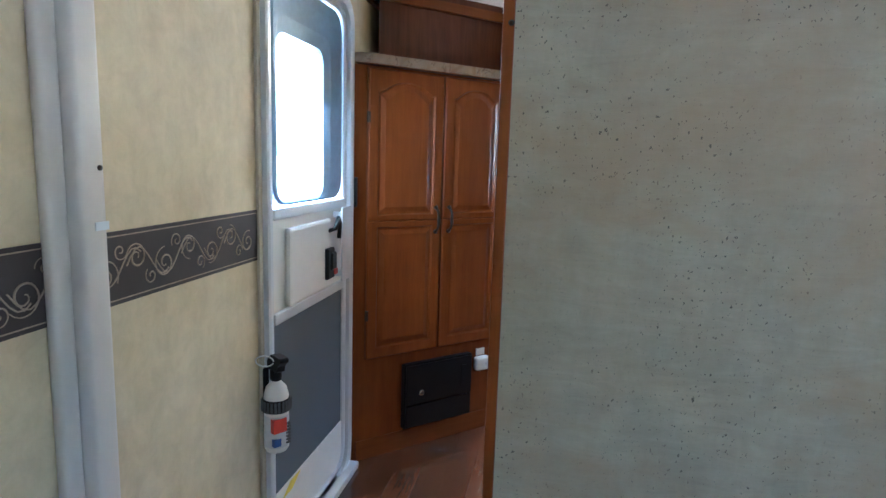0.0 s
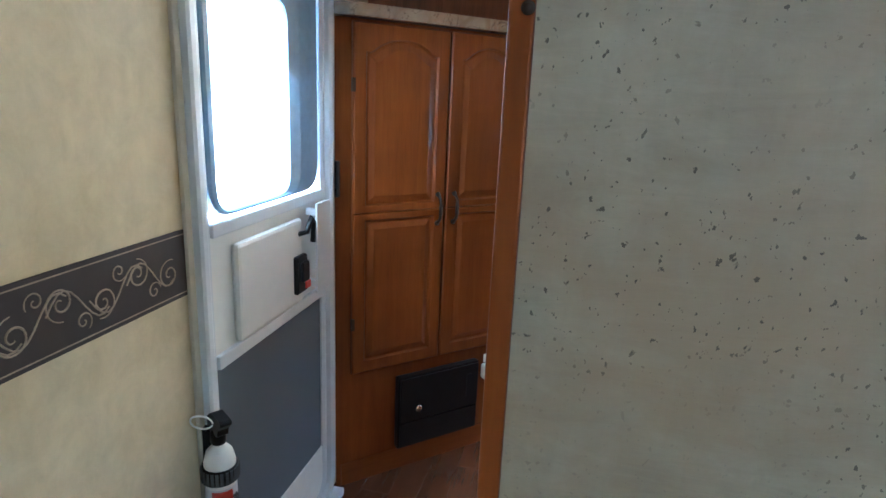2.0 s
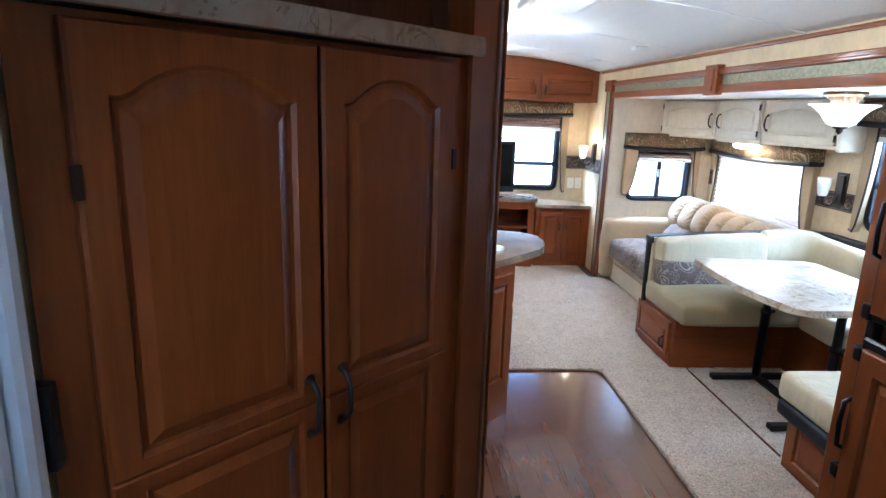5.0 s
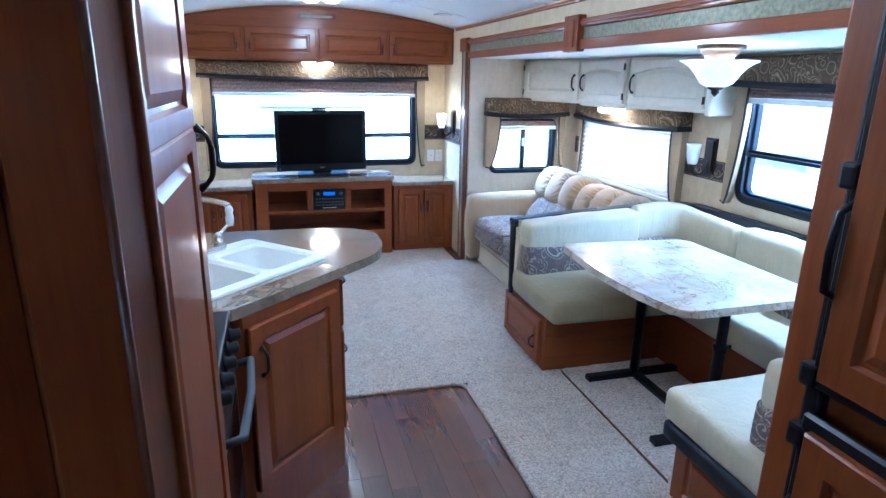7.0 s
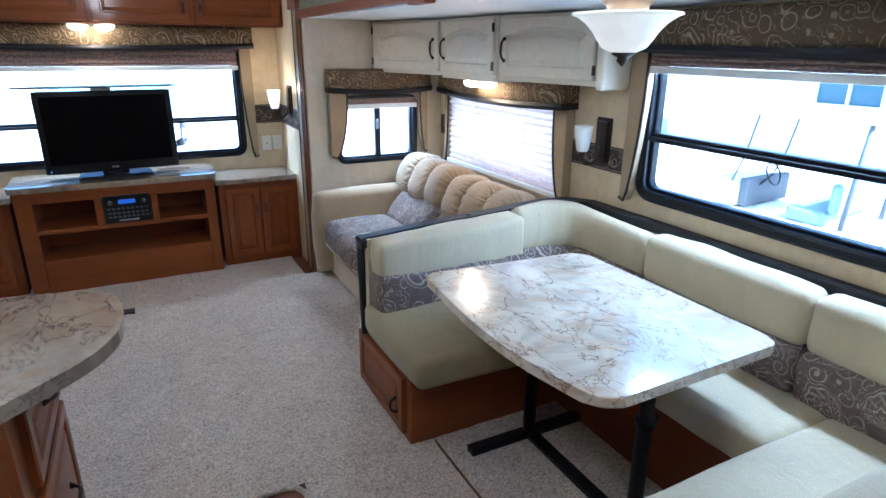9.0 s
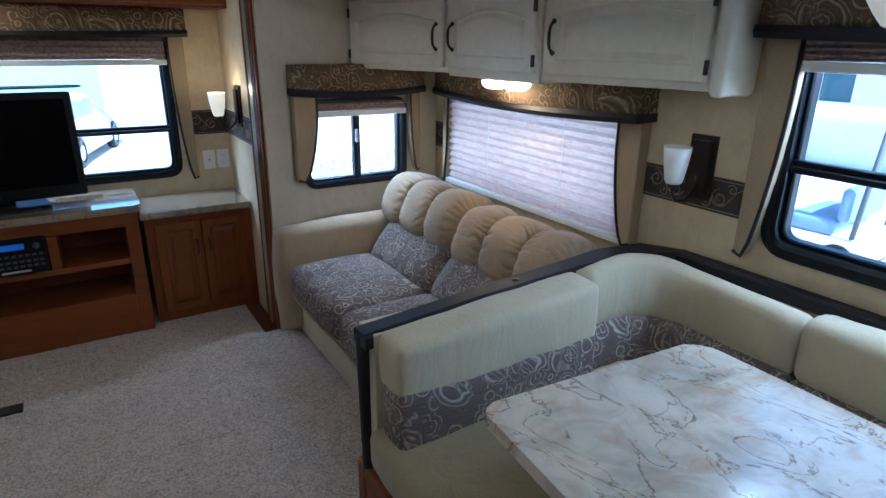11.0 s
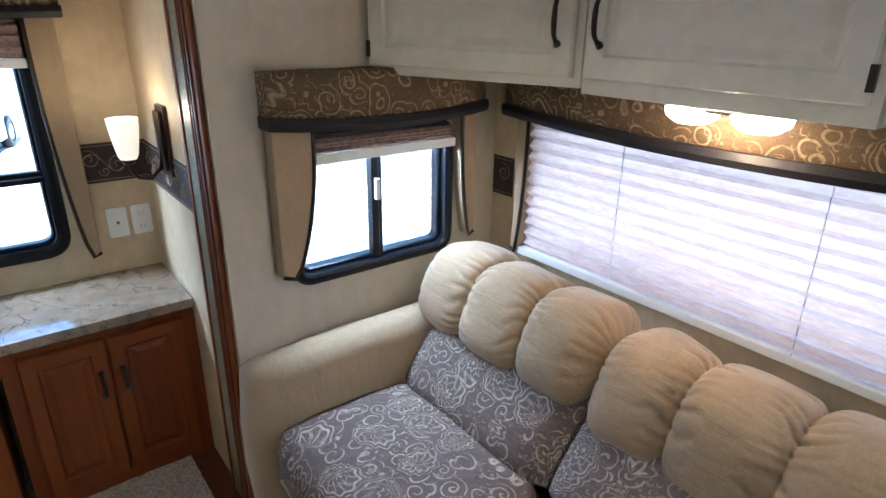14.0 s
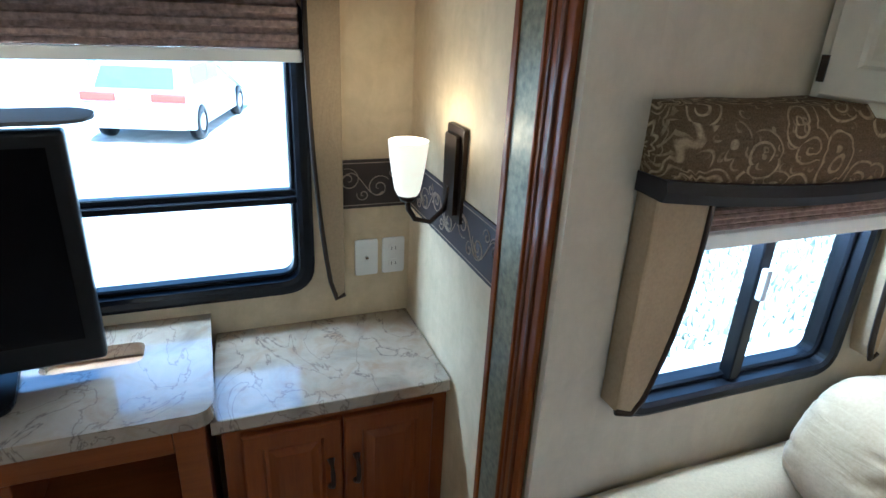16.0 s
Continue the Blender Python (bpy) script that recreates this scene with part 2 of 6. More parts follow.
def laminate(name, base, vein, rough=0.22, coat=0.5):
    """Stone-look worktop with dark veins and rusty clouds."""
    def f(nt, b):
        v = coords(nt)
        cloud = noise_tex(nt, v, 6, 6, 0.62, 0.8)
        c = ramp(nt, cloud, [(0.25, tuple(x * 0.55 for x in base)), (0.5, base), (0.75, tuple(min(1, x * 1.2) for x in base))])
        rust = noise_tex(nt, v, 9, 5, 0.6, 1.2)
        c = mix(nt, ramp(nt, rust, [(0.48, (0, 0, 0)), (0.70, (0.7, 0.7, 0.7))]), c, tuple(base[i] * q for i, q in enumerate((0.80, 0.62, 0.45))))
        vn = noise_tex(nt, coords(nt, (1, 0.55, 1), (0, 0, 25)), 5.5, 5, 0.55, 1.8)
        ab = nt.nodes.new("ShaderNodeMath")
        ab.operation = 'SUBTRACT'
        nt.links.new(vn, ab.inputs[0])
        ab.inputs[1].default_value = 0.5
        a2 = nt.nodes.new("ShaderNodeMath")
        a2.operation = 'ABSOLUTE'
        nt.links.new(ab.outputs[0], a2.inputs[0])
        c = mix(nt, ramp(nt, a2.outputs[0], [(0.0, (0.75, 0.75, 0.75)), (0.013, (0, 0, 0))]), c, vein)
        setc(nt, b, c, rough)
        b.inputs["Specular IOR Level"].default_value = 0.5 + coat / 2
        b.inputs["Coat Weight"].default_value = coat
        b.inputs["Coat Roughness"].default_value = 0.06
    return mat(name, f)


def carpet_build(nt, b):
    v = coords(nt)
    f = noise_tex(nt, v, 95, 4, 0.8)
    big = noise_tex(nt, v, 7, 4, 0.7, 0.6)
    c = ramp(nt, f, [(0.40, (0.14, 0.10, 0.068)), (0.49, (0.50, 0.385, 0.275)), (0.58, (0.80, 0.665, 0.51))])
    tuft = noise_tex(nt, v, 48, 3, 0.7, 0.8)
    c = mix(nt, 0.35, c, ramp(nt, tuft, [(0.36, (0.14, 0.10, 0.07)), (0.5, (0.58, 0.475, 0.36)), (0.64, (0.80, 0.69, 0.56))]))
    c = mix(nt, 0.2, c, ramp(nt, big, [(0.36, (0.32, 0.235, 0.17)), (0.60, (0.70, 0.60, 0.49))]))
    setc(nt, b, c, 0.97)
    b.inputs["Sheen Weight"].default_value = 0.25
    bump(nt, b, f, 1.0, 0.010)


def glass_build(nt, b):
    for n in list(nt.nodes):
        if n.type != 'OUTPUT_MATERIAL':
            nt.nodes.remove(n)
    g = nt.nodes.new("ShaderNodeBsdfGlossy")
    g.inputs["Roughness"].default_value = 0.02
    t = nt.nodes.new("ShaderNodeBsdfTransparent")
    t.inputs[0].default_value = (0.93, 0.96, 0.96, 1)
    m = nt.nodes.new("ShaderNodeMixShader")
    m.inputs[0].default_value = 0.04
    nt.links.new(t.outputs[0], m.inputs[1])
    nt.links.new(g.outputs[0], m.inputs[2])
    nt.links.new(m.outputs[0], nt.nodes["Material Output"].inputs[0])


def blind_build(nt, b):
    """Pleated translucent blind: lets the daylight through."""
    v = coords(nt, (1, 7.0, 45))
    n = noise_tex(nt, v, 3, 4, 0.65)
    c = ramp(nt, n, [(0.32, (0.66, 0.49, 0.44)), (0.66, (0.81, 0.68, 0.61))])
    tr = nt.nodes.new("ShaderNodeBsdfTranslucent")
    nt.links.new(c, tr.inputs[0])
    setc(nt, b, c, 0.9)
    m = nt.nodes.new("ShaderNodeMixShader")
    m.inputs[0].default_value = 0.38
    nt.links.new(b.outputs[0], m.inputs[1])
    nt.links.new(tr.outputs[0], m.inputs[2])
    nt.links.new(m.outputs[0], nt.nodes["Material Output"].inputs[0])


M_PAPER = wallpaper("tan_wallpaper", (0.665, 0.54, 0.335), (0.475, 0.36, 0.20))
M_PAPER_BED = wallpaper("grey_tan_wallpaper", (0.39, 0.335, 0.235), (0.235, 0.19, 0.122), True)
M_PAPER_PALE = wallpaper("pale_wallpaper", (0.56, 0.50, 0.385), (0.46, 0.395, 0.29))
M_WOOD = wood("cherry_wood", (0.225, 0.060, 0.009), (0.130, 0.030, 0.004))
M_WOOD_Y = wood("cherry_wood_along", (0.23, 0.064, 0.010), (0.14, 0.035, 0.005), 'Y')
M_WOOD_X = wood("cherry_wood_across", (0.23, 0.064, 0.010), (0.14, 0.035, 0.005), 'X')
M_WOOD_DARK = wood("dark_cherry_wood", (0.15, 0.05, 0.02), (0.06, 0.02, 0.008))
M_PLANK = wood("plank_floor", (0.16, 0.062, 0.030), (0.088, 0.034, 0.016), 'Y', 0.24, True, 0.6, 0.8)
M_CARPET = mat("beige_carpet", carpet_build)
M_WHITE = plain("white_paint", (0.78, 0.77, 0.73), 0.4, 0, 0.015, 15)
M_CEIL = plain("white_ceiling", (0.78, 0.79, 0.78), 0.6, 0, 0.03, 120)
M_CREAM = plain("cream_cabinet_paint", (0.76, 0.70, 0.56), 0.4, 0, 0.04, 20)
M_ALU = plain("white_aluminium", (0.66, 0.68, 0.70), 0.3, 0.1, 0.015, 15)
M_DARKFRAME = plain("black_window_frame", (0.008, 0.009, 0.012), 0.3, 0, 0.06, 40, 0.25)
M_BLACK = plain("black_plastic", (0.008, 0.008, 0.009), 0.35, 0, 0.06, 40, 0.25)
M_BLACKVINYL = plain("black_vinyl", (0.012, 0.011, 0.014), 0.5, 0, 0.1, 200, 0.3)
M_BRONZE = plain("dark_bronze", (0.045, 0.032, 0.024), 0.35, 0.7)
M_NICKEL = plain("brushed_nickel", (0.62, 0.60, 0.57), 0.22, 1.0)
M_SINK = plain("white_acrylic", (0.84, 0.84, 0.82), 0.18, 0, 0.02)
M_STONE = laminate("stone_laminate", (0.29, 0.232, 0.165), (0.10, 0.07, 0.05), 0.14, 1.0)
M_TABLE = laminate("table_laminate", (0.56, 0.49, 0.39), (0.12, 0.07, 0.045), 0.16)
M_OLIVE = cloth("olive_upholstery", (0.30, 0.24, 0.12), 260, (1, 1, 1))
def pillow_build(nt, b):
    """Suede drawn into fine gathers that run away from the seams."""
    v = coords(nt)
    big = noise_tex(nt, v, 6, 4, 0.65)
    w = noise_tex(nt, v, 150, 3)
    # both browns include the warm lamplight that falls on the rolls
    c = ramp(nt, big, [(0.3, (0.285, 0.195, 0.10)), (0.7, (0.43, 0.31, 0.172))])
    c = mix(nt, 0.3, c, ramp(nt, w, [(0.3, (0.25, 0.18, 0.10)), (0.7, (0.46, 0.36, 0.22))]))
    setc(nt, b, c, 0.9)
    b.inputs["Sheen Weight"].default_value = 0.25
    g = noise_tex(nt, coords(nt, (30, 7, 30)), 1.0, 3, 0.5, 0.6)
    bump(nt, b, g, 0.28, 0.012)


M_PILLOW = mat("gathered_lamplit_suede", pillow_build)
M_CREAMCLOTH = cloth("cream_chenille", (0.54, 0.46, 0.295), 240, (1, 1, 3), 0.9, 0.28)
M_TANSUEDE = cloth("tan_suede", (0.38, 0.285, 0.165), 150, (1, 1, 1), 0.9, 0.22)
# cloth colours shifted toward the seats' look in the room's light
M_PAISLEY = paisley("paisley_cloth_lit_tone", (0.105, 0.074, 0.068), (0.38, 0.33, 0.255), (0.55, 0.49, 0.39))
M_PAISLEY_GOLD = paisley("paisley_gold_cloth", (0.068, 0.042, 0.022), (0.30, 0.215, 0.115), (0.46, 0.36, 0.21), 5.2)
M_GLASS = mat("window_glass", glass_build)
M_BLIND = mat("pleated_blind", blind_build)
M_BLINDUP = plain("gathered_blind", (0.30, 0.21, 0.18), 0.85, 0, 0.25, 60)
M_BAND = wallpaper("dark_border", (0.040, 0.026, 0.022), (0.026, 0.017, 0.015))
M_SCROLL = plain("gold_scroll", (0.33, 0.25, 0.17), 0.6, 0, 0.15)
M_SHADE = glow("lit_glass_shade", (1.0, 0.76, 0.46), 0.2, (0.9, 0.83, 0.68))
M_BOWL = glow("lit_bowl_shade", (1.0, 0.80, 0.55), 0.07, (0.86, 0.80, 0.68))
M_SHADEOFF = plain("frosted_glass_shade", (0.80, 0.79, 0.75), 0.3, 0, 0.02)
M_LED = glow("lit_lamp_lens", (1.0, 0.76, 0.46), 1.4)
M_SCREEN = plain("black_screen", (0.004, 0.004, 0.005), 0.12, 0, 0.02, 40, 0.12)
M_GREY = plain("dark_grey_mesh", (0.085, 0.09, 0.095), 0.7, 0, 0.1, 500)
M_SILVERGREEN = plain("brushed_olive_strip", (0.23, 0.215, 0.13), 0.4, 0.3, 0.25, 60)
M_RED = plain("red_plastic", (0.55, 0.05, 0.03), 0.4)
M_YELLOW = plain("yellow_tape", (0.75, 0.60, 0.05), 0.5)

# ---------------------------------------------------------------- mesh helpers


def finish(bm, name, m, parent=None, smooth=False):
    me = bpy.data.meshes.new(name)
    bmesh.ops.recalc_face_normals(bm, faces=bm.faces)
    bm.to_mesh(me)
    bm.free()
    if m:
        me.materials.append(m)
    if smooth:
        for p in me.polygons:
            p.use_smooth = True
    o = new(name, me)
    if parent:
        o.parent = parent
    return o


def empty(name, at=(0, 0, 0), rz=0.0):
    o = new(name)
    o.matrix_world = pose(*at, 0, 0, rz)
    return o


def add_box(bm, x0, x1, y0, y1, z0, z1):
    m = Matrix.LocRotScale(((x0 + x1) / 2, (y0 + y1) / 2, (z0 + z1) / 2), None, (x1 - x0, y1 - y0, z1 - z0))
    return bmesh.ops.create_cube(bm, size=1.0, matrix=m)["verts"]


def bevel_all(bm, w, seg=2):
    bmesh.ops.bevel(bm, geom=list(bm.edges), offset=w, segments=seg, profile=0.6, affect='EDGES', clamp_overlap=True)


def box(name, x0, x1, y0, y1, z0, z1, m, parent=None, bev=0.0, seg=2):
    bm = bmesh.new()
    add_box(bm, x0, x1, y0, y1, z0, z1)
    if bev:
        bevel_all(bm, bev, seg)
    return finish(bm, name, m, parent, bev > 0.008)


def boxes(name, rows, m, parent=None, bev=0.0):
    """Several boxes in one mesh."""
    bm = bmesh.new()
    for r in rows:
        b2 = bmesh.new()
        add_box(b2, *r)
        if bev:
            bevel_all(b2, bev, 1)
        me = bpy.data.meshes.new("tmp")
        b2.to_mesh(me)
        b2.free()
        bm.from_mesh(me)
        bpy.data.meshes.remove(me)
    return finish(bm, name, m, parent)


def prism(name, pts, z0, z1, m, parent=None, bev=0.0, seg=2, smooth=False):
    bm = bmesh.new()
    lo = [bm.verts.new((x, y, z0)) for x, y in pts]
    hi = [bm.verts.new((x, y, z1)) for x, y in pts]
    bm.faces.new(lo)
    bm.faces.new(hi)
    n = len(pts)
    for i in range(n):
        bm.faces.new((lo[i], lo[(i + 1) % n], hi[(i + 1) % n], hi[i]))
    if bev:
        es = [e for e in bm.edges if abs(e.verts[0].co.z - e.verts[1].co.z) < 1e-6]
        bmesh.ops.bevel(bm, geom=es, offset=bev, segments=seg, profile=0.6, affect='EDGES', clamp_overlap=True)
    return finish(bm, name, m, parent, smooth)


def rounded(pts, radii, n=6):
    """A polygon whose corners are rounded."""
    out, k = [], len(pts)
    for i, p in enumerate(pts):
        r = radii if not isinstance(radii, (list, tuple)) else radii[i]
        p = Vector(p)
        a, b = Vector(pts[i - 1]) - p, Vector(pts[(i + 1) % k]) - p
        if r <= 0:
            out.append(tuple(p))
            continue
        la, lb = min(r, a.length * 0.49), min(r, b.length * 0.49)
        s, e = p + a.normalized() * la, p + b.normalized() * lb
        for j in range(n + 1):
            t = j / n
            out.append(tuple((1 - t) ** 2 * s + 2 * t * (1 - t) * p + t * t * e))
    return out


def lathe(name, prof, m, parent=None, seg=28, at=(0, 0, 0)):
    bm = bmesh.new()
    rings = []
    for r, z in prof:
        rings.append([bm.verts.new((at[0] + r * math.cos(2 * math.pi * i / seg), at[1] + r * math.sin(2 * math.pi * i / seg), at[2] + z)) for i in range(seg)])
    for a, b in zip(rings, rings[1:]):
        for i in range(seg):
            bm.faces.new((a[i], a[(i + 1) % seg], b[(i + 1) % seg], b[i]))
    if prof[0][0] > 1e-4:
        bm.faces.new(rings[0])
    if prof[-1][0] > 1e-4:
        bm.faces.new(rings[-1])
    bmesh.ops.remove_doubles(bm, verts=bm.verts, dist=1e-5)
    return finish(bm, name, m, parent, True)


def add_tube(bm, pts, r, seg=8):
    pts = [Vector(p) for p in pts]
    rings, up = [], Vector((0.13, 0.21, 0.97))
    for i, p in enumerate(pts):
        d = (pts[min(i + 1, len(pts) - 1)] - pts[max(i - 1, 0)]).normalized()
        s = d.cross(up)
        if s.length < 0.05:
            s = d.cross(Vector((1, 0, 0)))
        s.normalize()
        u = s.cross(d)
        rr = r[i] if isinstance(r, (list, tuple)) else r
        rings.append([bm.verts.new(p + rr * (math.cos(2 * math.pi * k / seg) * s + math.sin(2 * math.pi * k / seg) * u)) for k in range(seg)])
    for a, b in zip(rings, rings[1:]):
        for k in range(seg):
            bm.faces.new((a[k], a[(k + 1) % seg], b[(k + 1) % seg], b[k]))
    bm.faces.new(rings[0])
    bm.faces.new(rings[-1])


def tube(name, pts, r, m, parent=None, seg=8):
    bm = bmesh.new()
    add_tube(bm, pts, r, seg)
    return finish(bm, name, m, parent, True)


def pillow(name, x0, x1, y0, y1, z0, z1, m, parent=None, puff=0.02, r=0.03, creases=0, seed=0, rise=0.0):
    """An upholstered block: rounded edges, bulging faces, uneven creases."""
    bm = bmesh.new()
    add_box(bm, x0, x1, y0, y1, z0, z1)
    bmesh.ops.bevel(bm, geom=list(bm.edges), offset=r, segments=3, profile=0.5, affect='EDGES', clamp_overlap=True)
    bmesh.ops.subdivide_edges(bm, edges=[e for e in bm.edges if e.calc_length() > 0.08], cuts=9, use_grid_fill=True)
    c = Vector(((x0 + x1) / 2, (y0 + y1) / 2, (z0 + z1) / 2))
    h = Vector(((x1 - x0) / 2, (y1 - y0) / 2, (z1 - z0) / 2))
    bm.normal_update()
    for v in bm.verts:
        q = v.co - c
        u = [max(0.0, 1 - (abs(q[i]) / h[i]) ** 2) for i in range(3)]
        big = max(u[0] * u[1], u[1] * u[2], u[0] * u[2])
        wob = noise.noise(v.co * 9 + Vector((seed, 0, 0))) * 0.006 + (noise.noise(Vector((v.co.x * 26, v.co.y * 5, v.co.z * 5 + seed))) * 0.006 if creases else 0)
        v.co += v.normal * (puff * big + wob * (0.3 + big))
        if rise:
            v.co.z += rise * (v.co.x - x0) / (x1 - x0) * max(0.0, (v.co.z - z0) / (z1 - z0))
    return finish(bm, name, m, parent, True)


def panel_section(bm, w, h, z0, arch, stile, rail_b, rail_t, depth, n=20):
    """Frame and raised panel of a cabinet door, front towards -y, from z0 to z0 + h."""
    def loop(inset_x, zb, zt, rise, y):
        pts = [(-w / 2 + inset_x, y, zb), (w / 2 - inset_x, y, zb)]
        for i in range(n + 1):
            t = 1 - i / n
            x = (-w / 2 + inset_x) + t * (w - 2 * inset_x)
            k = 2 * t - 1
            hump = max(0.0, 1 - (abs(k) / 0.86) ** 2.2)
            pts.append((x, y, zt - rise + rise * hump if rise else zt))
        return [bm.verts.new(p) for p in pts]

    d = depth
    zb, zt = z0 + rail_b, z0 + h - rail_t
    spec = [(0, z0, z0 + h, 0, 0.0), (0, z0, z0 + h, 0, -d + 0.005), (0.005, z0 + 0.004, z0 + h - 0.004, 0, -d),
            (stile, zb, zt, arch, -d), (stile + 0.006, zb + 0.006, zt - 0.006, arch, -d + 0.009), (stile + 0.014, zb + 0.014, zt - 0.014, arch, -d + 0.009),
            (stile + 0.034, zb + 0.034, zt - 0.034, arch, -d + 0.001)]
    loops = [loop(*s) for s in spec]
    for a, b in zip(loops, loops[1:]):
        k = len(a)
        for i in range(k):
            bm.faces.new((a[i], a[(i + 1) % k], b[(i + 1) % k], b[i]))
    bm.faces.new(loops[-1])


def pull(name, at, length, m, parent, axis='Z', out=0.028, r=0.0055, rise=0.0):
    """A bowed bar handle in front of a door facing -y."""
    x, y, z = at
    pts = []
    for i in range(13):
        t = i / 12
        s = (t - 0.5) * length
        o = -out * (1 - (2 * t - 1) ** 4)
        pts.append((x, y + o, z + s) if axis == 'Z' else (x + s, y + o, z))
    bm = bmesh.new()
    add_tube(bm, pts, [r * (1.9 if i in (0, 12) else 0.8 + 0.4 * math.sin(math.pi * i / 12)) for i in range(13)], 8)
    return finish(bm, name, m, parent, True)


def cab_door(parent, m, w, h, z0, arch=0.0, split=None, handle=None, at=(0, 0, 0), rz=0.0, stile=0.055, depth=0.02, hmat=None, hinges=False, haxis='Z', hlen=0.10):
    """A cabinet door with raised panels, as a part with its handle; at: bottom middle of its back."""
    bm = bmesh.new()
    if split:
        panel_section(bm, w, split, 0, 0, stile, stile, stile * 0.55, depth)
        panel_section(bm, w, h - split, split, arch, stile, stile * 0.55, stile, depth)
    else:
        panel_section(bm, w, h, 0, arch, stile, stile, stile, depth)
    o = finish(bm, "door", m, parent)
    o.matrix_parent_inverse = Matrix()
    o.matrix_basis = pose(at[0], at[1], z0, 0, 0, rz)
    if handle:
        pull("handle", (handle[0], -depth, handle[1]), hlen, hmat or M_BRONZE, o, haxis)
    if hinges:
        s = -1 if hinges < 0 else 1
        for zz in (h * 0.16, h * 0.84):
            box("hinge", s * w / 2 - 0.006, s * w / 2 + 0.006, -depth - 0.004, -depth + 0.006, zz - 0.022, zz + 0.022, M_BRONZE, o)
    return o

# ---------------------------------------------------------------- structure
HW = 1.2          # half width of the body
YT = 8.245          # inside of the end wall
SX = 2.21         # inside of the dinette slide's wall
SY = 7.455         # inside of the slides' end wall
ZS = 1.745        # slide ceiling


def wall_with_hole(name, axis, pos, thick, a0, a1, z0, z1, holes, m, label):
    """A wall across axis at pos, from a0 to a1, with rectangular holes (b0, b1, c0, c1)."""
    rows, cuts = [], sorted({a0, a1, *[h[0] for h in holes], *[h[1] for h in holes]})
    for b0, b1 in zip(cuts, cuts[1:]):
        zs = [z0]
        for h in sorted(holes, key=lambda q: q[2]):
            if h[0] <= b0 + 1e-6 and h[1] >= b1 - 1e-6:
                zs += [h[2], h[3]]
        zs.append(z1)
        for c0, c1 in zip(zs[::2], zs[1::2]):
            if c1 - c0 > 1e-4:
                lo, hi = min(pos, pos + thick), max(pos, pos + thick)
                rows.append((lo, hi, b0, b1, c0, c1) if axis == 'x' else (b0, b1, lo, hi, c0, c1))
    return tagged(boxes(name, rows, m), label, "wall", kind="structure")


floor = tagged(box("floor", -2.1, 2.27, -1.6, 8.305, -0.08, -0.006, M_WOOD_DARK), "floor slab under planks and carpet", "floor", kind="structure")
wall_with_hole("wall_west", 'x', -HW, -0.06, -1.6, 8.305, 0, 2.06, [(1.84, 2.56, 0.03, 1.95), (5.6, 7.535, 0.0, 1.75)], M_PAPER, "tan mottled wallpapered side wall with door opening")
wall_with_hole("wall_north", 'y', YT, 0.06, -HW, HW, 0, 2.3, [(-0.91, 0.89, 0.785, 1.565)], M_PAPER, "tan wallpapered end wall with wide window")
# the hole from y -0.9 is the assumed, unseen bedroom window
wall_with_hole("wall_east", 'x', HW, 0.06, -1.6, 8.305, 0, 2.06, [(-0.9, -0.1, 1.0, 1.6), (3.5, 7.475, 0.0, 1.75)], M_PAPER, "tan wallpapered side wall with slide opening")
wall_with_hole("wall_slide_east", 'x', SX, 0.06, 3.44, 7.515, -0.08, 1.8, [(5.99, 7.21, 0.83, 1.29), (3.98, 5.40, 0.95, 1.59)], M_PAPER, "tan wallpapered slide-out wall with windows")
wall_with_hole("wall_slide_north", 'y', SY, 0.06, HW + 0.06, SX, -0.08, 1.8, [(1.42, 1.98, 0.81, 1.25)], M_PAPER_PALE, "pale wallpapered slide-out end wall with small window")
wall_with_hole("wall_slide_south", 'y', 3.5, -0.06, HW + 0.06, SX, -0.08, 1.8, [], M_PAPER_PALE, "pale slide-out end wall")
wall_with_hole("wall_left_slide_west", 'x', -2.05, -0.06, 5.5, 7.515, -0.08, 1.8, [], M_PAPER_PALE, "pale slide-out wall")
wall_with_hole("wall_left_slide_north", 'y', SY, 0.06, -2.05, -HW - 0.06, -0.08, 1.8, [(-1.93, -1.40, 0.82, 1.25)], M_PAPER_PALE, "pale slide-out end wall with small window")
wall_with_hole("wall_left_slide_south", 'y', 5.6, -0.06, -2.05, -HW - 0.06, -0.08, 1.8, [], M_PAPER_PALE, "pale slide-out end wall")
wall_with_hole("wall_hall", 'x', -0.412, 0.05, 1.161, 1.885, 0, 2.2, [], M_PAPER, "tan wallpapered hall wall with dark border")
wall_with_hole("wall_kitchen_south", 'y', 1.885, -0.05, -0.362, HW, 0, 2.2, [], M_PAPER, "tan wallpapered wall behind the kitchen")
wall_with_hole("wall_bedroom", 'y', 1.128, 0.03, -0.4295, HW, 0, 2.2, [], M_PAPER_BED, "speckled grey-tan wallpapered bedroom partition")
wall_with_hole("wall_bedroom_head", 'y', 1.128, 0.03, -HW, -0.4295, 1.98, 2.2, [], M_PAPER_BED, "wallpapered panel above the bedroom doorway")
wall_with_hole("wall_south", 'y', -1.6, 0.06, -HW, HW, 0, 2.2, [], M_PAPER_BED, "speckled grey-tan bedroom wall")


def arch_z(x):
    return 2.005 + 0.14 * (1 - (x / HW) ** 2)


